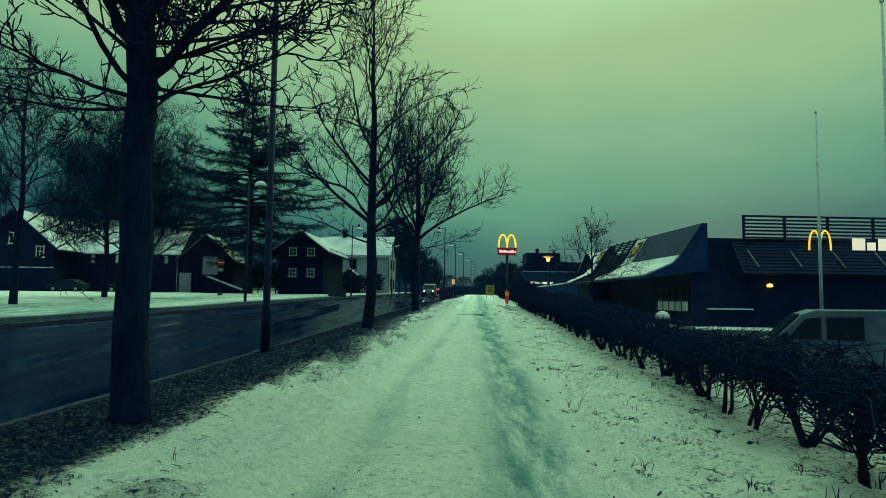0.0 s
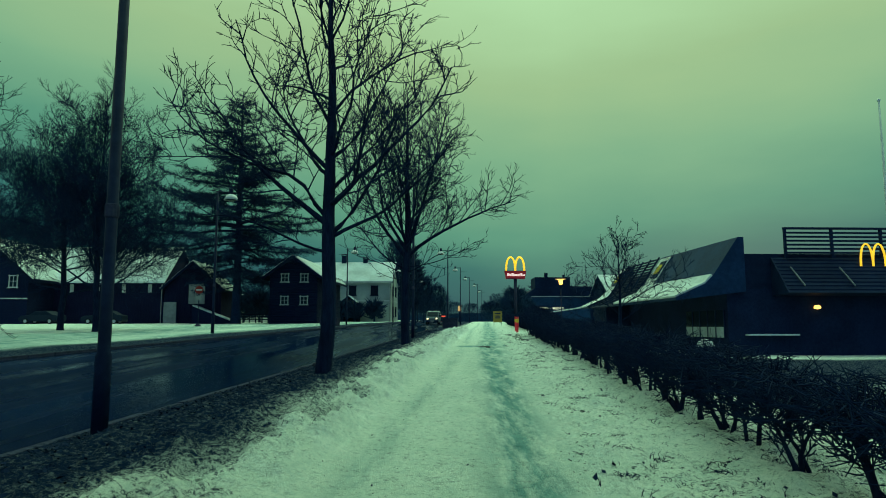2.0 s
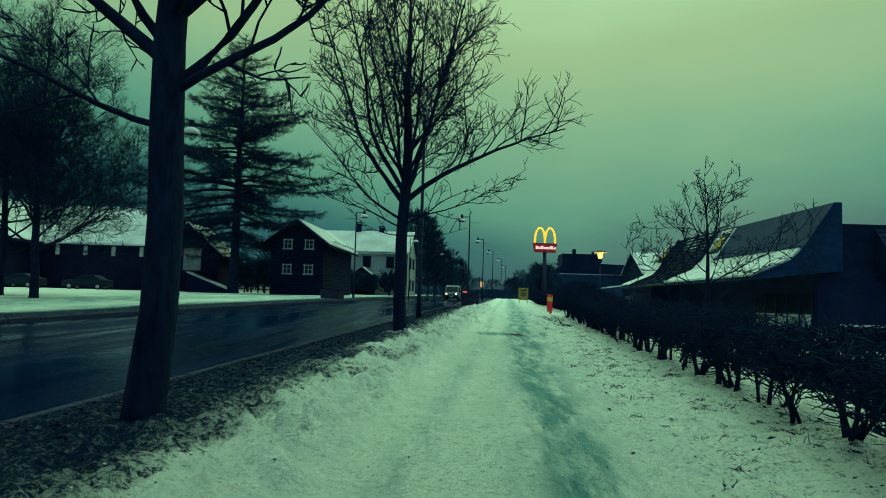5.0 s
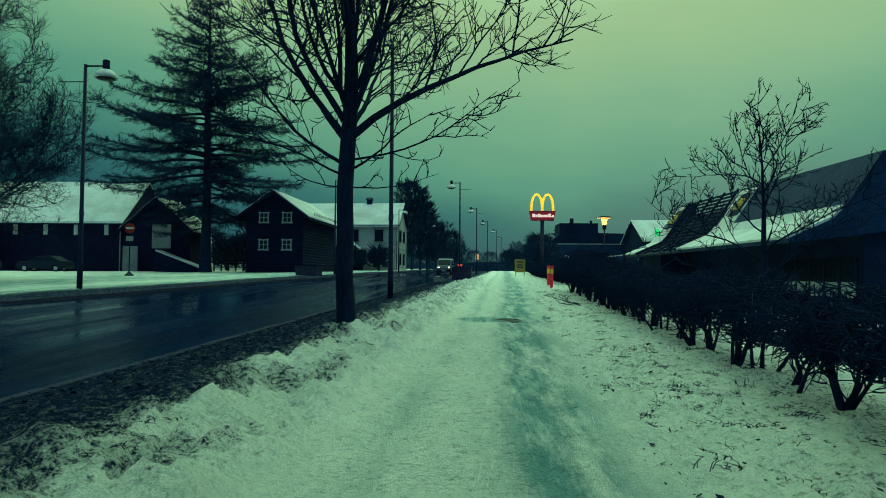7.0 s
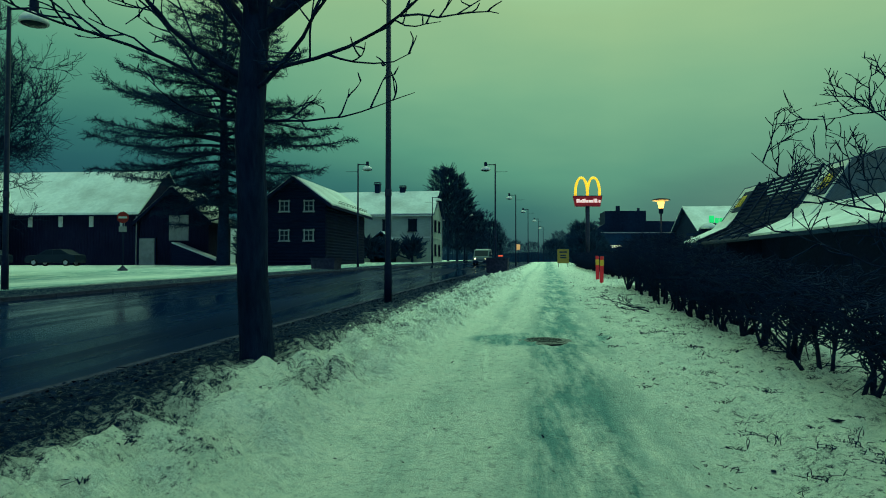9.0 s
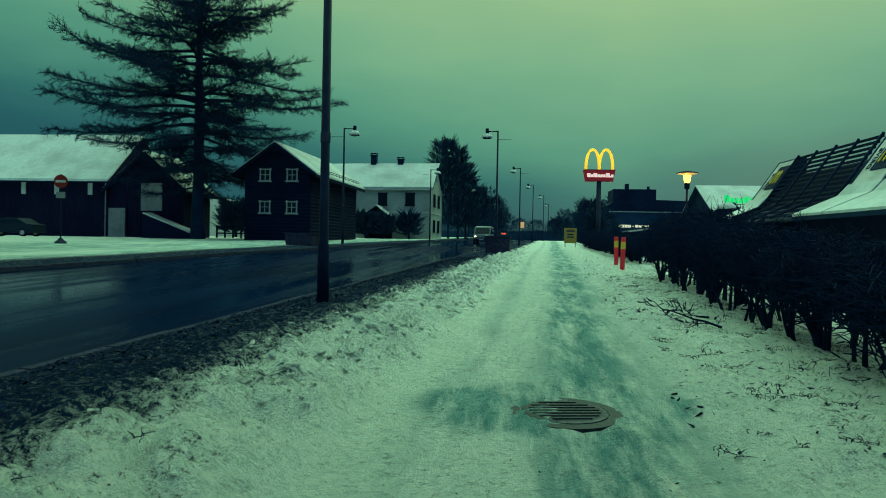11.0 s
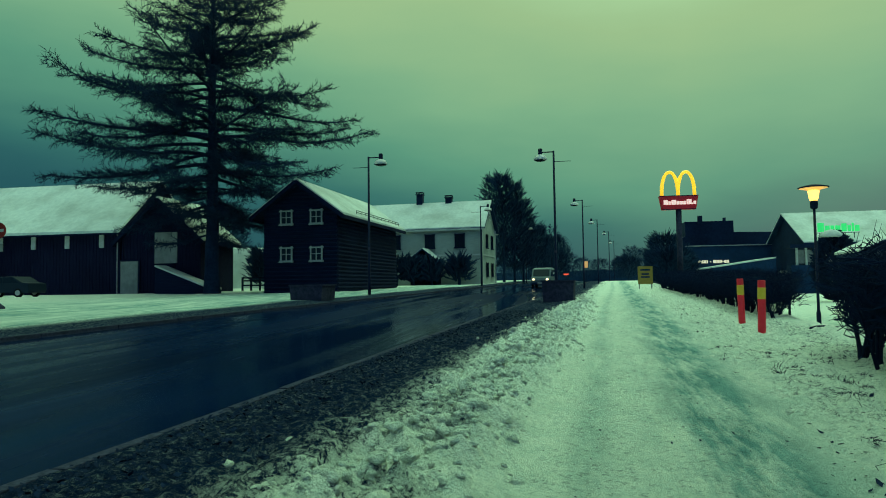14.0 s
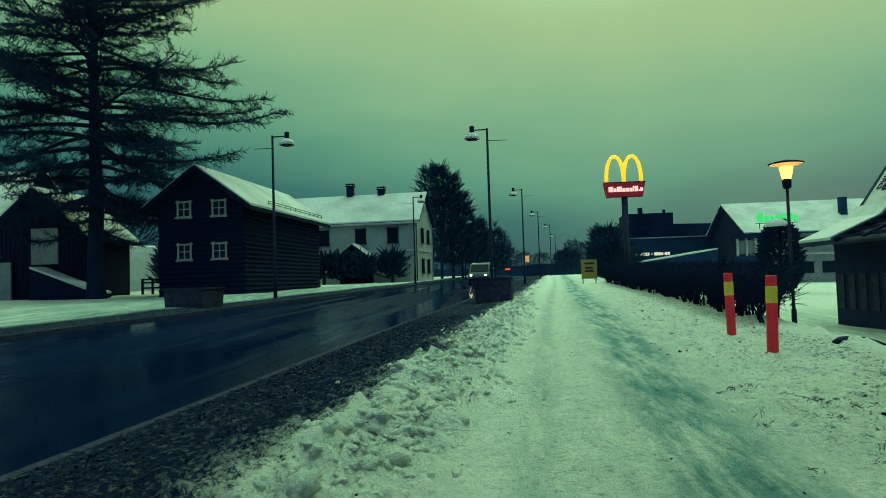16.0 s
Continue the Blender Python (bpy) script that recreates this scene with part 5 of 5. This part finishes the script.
def scatter_lumps():
    """Lumps of ploughed snow along the left edge of the path."""
    rng = np.random.RandomState(5)
    ico = bmesh.new()
    bmesh.ops.create_icosphere(ico, subdivisions=2, radius=1.0)
    base = np.array([v.co[:] for v in ico.verts])
    faces = np.array([[v.index for v in f.verts] for f in ico.faces])
    ico.free()
    V, Fc, nb = [], [], len(base)
    for k in range(7500):
        y = rng.uniform(6, 75) if k > 5600 else rng.uniform(34, 70)
        heap = float(smooth(0.35, 0.75, vnoise(y * 0.9, 3.0)))
        u = -2.05 + rng.normal(0, 0.20 + 0.16 * heap) if k % 8 else rng.uniform(0.9, 2.9)
        s = min(rng.gamma(1.1, 0.018) + 0.010, 0.085) * (0.30 + 0.70 * float(smooth(33, 44, y)))
        if k % 8 == 0:
            s *= 0.5
        x = u + AX * y
        # rough, broken faces: two waves over the ball and four flat knocks
        d1, d2 = rng.normal(0, 1, 3), rng.normal(0, 1, 3)
        bump = 1 + 0.25 * np.sin(base @ d1 * 1.9 + rng.uniform(0, 6)) + 0.18 * np.sin(base @ d2 * 3.4 + rng.uniform(0, 6)) + rng.normal(0, 0.07, nb)
        for _ in range(4):
            d3 = rng.normal(0, 1, 3)
            bump = np.minimum(bump, rng.uniform(0.55, 0.85) / np.maximum(base @ (d3 / np.linalg.norm(d3)), 0.05))
        v = base * bump[:, None] * np.array([s * rng.uniform(0.8, 1.3), s * rng.uniform(0.8, 1.3), s * rng.uniform(0.6, 0.95)])
        z = float(ground_z(np.array([x]), np.array([y]), np.array([u]))[0])
        Fc += (faces + len(V) * nb).tolist()
        V.append(v + np.array([x, y, z - s * 0.10]))
    g = Geo()
    g.v, g.f = [tuple(p) for p in np.concatenate(V)], Fc
    solid("snow_lumps", g, M_GROUND, pose(0, 0, 0), "crumbled lumps of ploughed snow along the path", "snow", kind="stuff", smooth=True)


scatter_lumps()


def scatter_leaves():
    """Dead leaves and grit on the verge and the path's edges."""
    rng = np.random.RandomState(9)
    g = Geo()
    for k in range(44000):
        y = rng.uniform(2, 64)
        c = rng.rand()
        u = rng.uniform(-4.75, -2.6) if c < 0.62 else (rng.uniform(0.9, 3.9) if c < 0.83 else rng.uniform(-2.6, 1.2))
        x = u + AX * y
        if c >= 0.62 and vnoise(x * 1.1 + 3, y * 0.9) + 0.35 * vnoise(x * 4, y * 4) < rng.uniform(0.35, 1.05):
            continue
        z = float(base_z(x, y)) + 0.02
        if c >= 0.62:
            z = float(ground_z(np.array([x]), np.array([y]), np.array([u]))[0]) + 0.008
        s = rng.uniform(0.012, 0.032) if c < 0.62 else (0.006 + min(rng.exponential(0.010), 0.045)) * (0.45 if c >= 0.83 else 1)
        a = rng.uniform(0, 6.28)
        e1 = Vector((math.cos(a), math.sin(a), rng.normal(0, 0.35))) * s
        e2 = Vector((-math.sin(a), math.cos(a), rng.normal(0, 0.35))) * s * 0.6
        p = Vector((x, y, z + (rng.uniform(0, 0.03) if c < 0.62 else 0)))
        g.quad(p - e1, p - e2 * 0.9, p + e1, p + e2)
    solid("leaf_litter", g, M_LEAF, pose(0, 0, 0), "dead leaves and grit scattered over verge and snow", "leaves", kind="stuff")


scatter_leaves()


def scatter_grass():
    """Thin dry grass and weeds poking out of the snow."""
    rng = random.Random(15)
    g = Geo()
    for k in range(1900):
        y = rng.uniform(2, 52)
        u = rng.choice((rng.uniform(1.0, 3.9), rng.uniform(1.6, 3.6), rng.uniform(1.2, 3.2), rng.uniform(-3.4, -2.2)))
        if vnoise(u * 1.4 + 8, y * 1.1) < rng.uniform(0.2, 0.75):
            continue
        x = u + AX * y
        z = float(ground_z(np.array([x]), np.array([y]), np.array([u]))[0])
        for b in range(rng.randint(5, 16) if k % 9 else rng.randint(2, 5)):
            w = Vector((rng.gauss(0, 0.6), rng.gauss(0, 0.6), 1.0 if k % 9 else 2.0)).normalized()
            h = rng.uniform(0.012, 0.045) if k % 9 else rng.uniform(0.05, 0.13)
            p = Vector((x + rng.gauss(0, 0.045), y + rng.gauss(0, 0.045), z - 0.005))
            g.tube([p, p + w * h * 0.6, p + w * h + Vector((rng.gauss(0, 0.03), rng.gauss(0, 0.03), 0))], [0.004, 0.0035, 0.0015], 3, cap=False)
    solid("dry_grass", g, M_TWIG, pose(0, 0, 0), "thin dry grass poking through the snow", "grass", kind="stuff")


scatter_grass()


def far_woods():
    """Bare crowns and dark conifers closing the distance on both sides of the street."""
    rng = random.Random(21)
    g = Geo()

    def clump(x, y, h, w, many=1.0):
        z = gz(x, min(y, 300))
        g.tube([(x, y, z - 0.5), (x, y, z + h * 0.6)], [0.22, 0.1], 5)
        for k in range(int((190 + 12 * w) * many)):
            a, f = rng.uniform(0, 6.28), rng.random() ** 0.7
            zz = z + h * (0.12 + 0.88 * f)
            r = w * math.sqrt(max(0.03, 1 - ((f - 0.42) / 0.62) ** 2)) * rng.random() ** 0.5
            p = Vector((x + math.cos(a) * r, y + math.sin(a) * r, zz))
            d = Vector((math.cos(a) * 0.6 + rng.gauss(0, 0.3), math.sin(a) * 0.6 + rng.gauss(0, 0.3), rng.uniform(0.2, 1.0))).normalized()
            g.tube([p, p + d * rng.uniform(0.5, 1.5)], [0.13 / many ** 0.4, 0.03], 3, cap=False)

    for k in range(46):
        y = rng.uniform(195, 330)
        side = rng.choice((-1, 1))
        x = AX * y * 0.9 + (side * rng.uniform(8, 80) - 4)
        clump(x, y, rng.uniform(6, 13), rng.uniform(3, 5))
    for x, y, h, w in ((-7, 186, 9, 3.2), (-3.5, 200, 8, 3), (-1.5, 228, 8.5, 3.2), (1.5, 262, 9, 3.5), (7, 305, 9, 4), (14, 312, 9, 4), (21, 300, 9, 4), (17, 240, 7, 3), (16, 205, 6, 2.6)):
        clump(x, y, h, w, 2.0)
    for x, y, h, w in ((-10.2, 111.6, 2.9, 1.3), (-13.2, 110.8, 2.4, 1.2), (-15.2, 110.5, 2.6, 1.4), (-17.0, 110, 2.8, 1.4), (-19.2, 104, 3.0, 1.5)):
        clump(x, y, h, w, 1.3)
    for x, y, h, w in ((-6.9, 129, 14.5, 1.7), (-5.6, 131, 13.6, 1.7), (-8.4, 131, 14.6, 1.8), (-4.6, 134, 11.5, 1.7), (-3.4, 150, 9.0, 2.0), (-1.0, 165, 8, 3.0), (14.5, 132, 7.0, 2.6), (12.8, 118, 4.0, 1.9), (15.4, 126, 5.6, 2.2), (-40, 112, 10, 4), (-24, 118, 8, 4), (-30, 125, 9, 4.5), (-21, 108, 5, 3), (-55, 118, 11, 5), (-22.5, 98, 3.2, 1.5), (-25.0, 99, 3.8, 1.7), (-27.5, 100, 3.4, 1.6)):
        clump(x, y, h, w, 4.0)
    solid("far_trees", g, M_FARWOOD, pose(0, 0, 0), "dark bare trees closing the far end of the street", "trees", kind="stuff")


far_woods()


def bank(name, x0, x1, y, h, label):
    pr = [(x0, -2), (x1, -2)] + [(x1 - (x1 - x0) * i / 24, h * (0.6 + 0.4 * LAT[i, 3]) * math.sin(math.pi * (0.15 + 0.7 * i / 24))) for i in range(25)]
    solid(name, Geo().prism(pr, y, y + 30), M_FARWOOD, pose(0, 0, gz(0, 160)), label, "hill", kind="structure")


bank("backdrop_hill", -220, 260, 420, 9, "dark wooded hill closing the distance")


def fallen_branch(x, y, turn, seed):
    rng = random.Random(seed)
    t = thing("fallen_branch", pose(x, y, gz(x, y) + 0.06, 0, 0, turn), "bare broken branch lying on the snow", "branch")
    g, tw = Geo(), Geo()
    p, d = limb(rng, g, Vector((0, 0, 0.0)), Vector((1, 0.1, 0.10)).normalized(), 1.15, 0.02, 0.005, 6, 9, 0.26, 0.0)
    for q in p:
        q.z = max(q.z, -0.02)
    part("stick", g, M_BARK, t, smooth=True)
    sub(rng, tw, p, d, 1, 0.4, 0.008, 0.13, 0.1)
    part("twig", tw, M_TWIG, t, smooth=True)


fallen_branch(4.95, 40.1, 120, 8)
fallen_branch(5.1, 41.2, 150, 12)


def edging():
    """A dark strip curving through the snow beside the drive."""
    t = thing("edging_strip", pose(0, 0, 0), "dark curved edging strip lying in the snow", "edging")
    pts = []
    for i in range(13):
        f = i / 12
        x, y = 7.3 + 3.6 * f, 55.4 + 1.9 * f ** 0.6 + 0.5 * f
        pts.append((x, y, gz(x, y) + 0.05))
    part("strip", Geo().tube(pts, [0.05] * 13, 6), M_STEEL, t, smooth=True)


edging()


def lit_far_sign(x, y, z, w, h, m, label):
    t = thing("far_sign", on(x, y), label, "sign")
    zz = z - gz(x, y)
    part("pole", Geo().tube([(0, 0, -0.2), (0, 0, zz)], [0.08, 0.08], 8), M_STEEL, t)
    part("sign_box", Geo().box((0, 0, zz), (w, 0.3, h)), m, t)


lit_far_sign(5.7, 200, 6.6, 0.9, 1.5, M_WARMDIM, "small orange lit sign far down the street")
lit_far_sign(1.0, 205, 4.4, 1.2, 0.35, M_TAILRED, "small red lit sign far down the street")


def snow_capped_shape(x, y):
    t = thing("topiary_shrub", on(x, y), "tall dark rounded shrub capped with snow", "shrub")
    rng = random.Random(4)
    g = Geo()
    for k in range(2600):
        f = rng.random()
        a = rng.uniform(0, 6.28)
        r = 1.9 * math.sqrt(max(0.02, 1 - (2 * f - 0.95) ** 2)) * rng.uniform(0.6, 1)
        p = Vector((r * math.cos(a), r * math.sin(a), 0.2 + 6.4 * f))
        d = Vector((math.cos(a), math.sin(a), rng.uniform(0.2, 1))).normalized()
        g.tube([p, p + d * 0.5], [0.09, 0.02], 3, cap=False)
    g.tube([(0, 0, -0.3), (0, 0, 6)], [0.25, 0.1], 8)
    part("crown", g, M_NEEDLE, t, smooth=True)
    part("snow_cap", Geo().lathe([(1.0, 6.15), (0.9, 6.5), (0.5, 6.8), (0.1, 6.9)], 14, (-0.3, -0.3, 0)), M_SNOW, t, smooth=True)


snow_capped_shape(26.8, 108.0)


def snow_mound():
    """A snowy rise behind the barn and the timber house."""
    pr = [(-50, -1.0), (-18, -1.0), (-19.5, 2.2), (-24, 3.4), (-30, 4.3), (-36, 4.5), (-42, 4.0), (-48, 2.6)]
    solid("snow_mound", Geo().prism(pr, 104, 118), M_SNOW, pose(0, 0, gz(-30, 104)), "snow-covered rise behind the farm buildings", "mound", kind="structure", bevel=0.6)


snow_mound()


def rail_fence(x0, x1, y):
    t = thing("rail_fence", on(x0, y), "dark wooden rail fence in the snow", "fence")
    n = 8
    for i in range(n + 1):
        part("post", Geo().box(((x1 - x0) * i / n, 0, 0.5), (0.14, 0.14, 1.3)), M_TAR, t)
    for z in (0.45, 0.85, 1.1):
        part("rail", Geo().box(((x1 - x0) / 2, -0.09, z), (x1 - x0, 0.05, 0.13)), M_TAR, t)


rail_fence(-26.0, -19.5, 92.0)
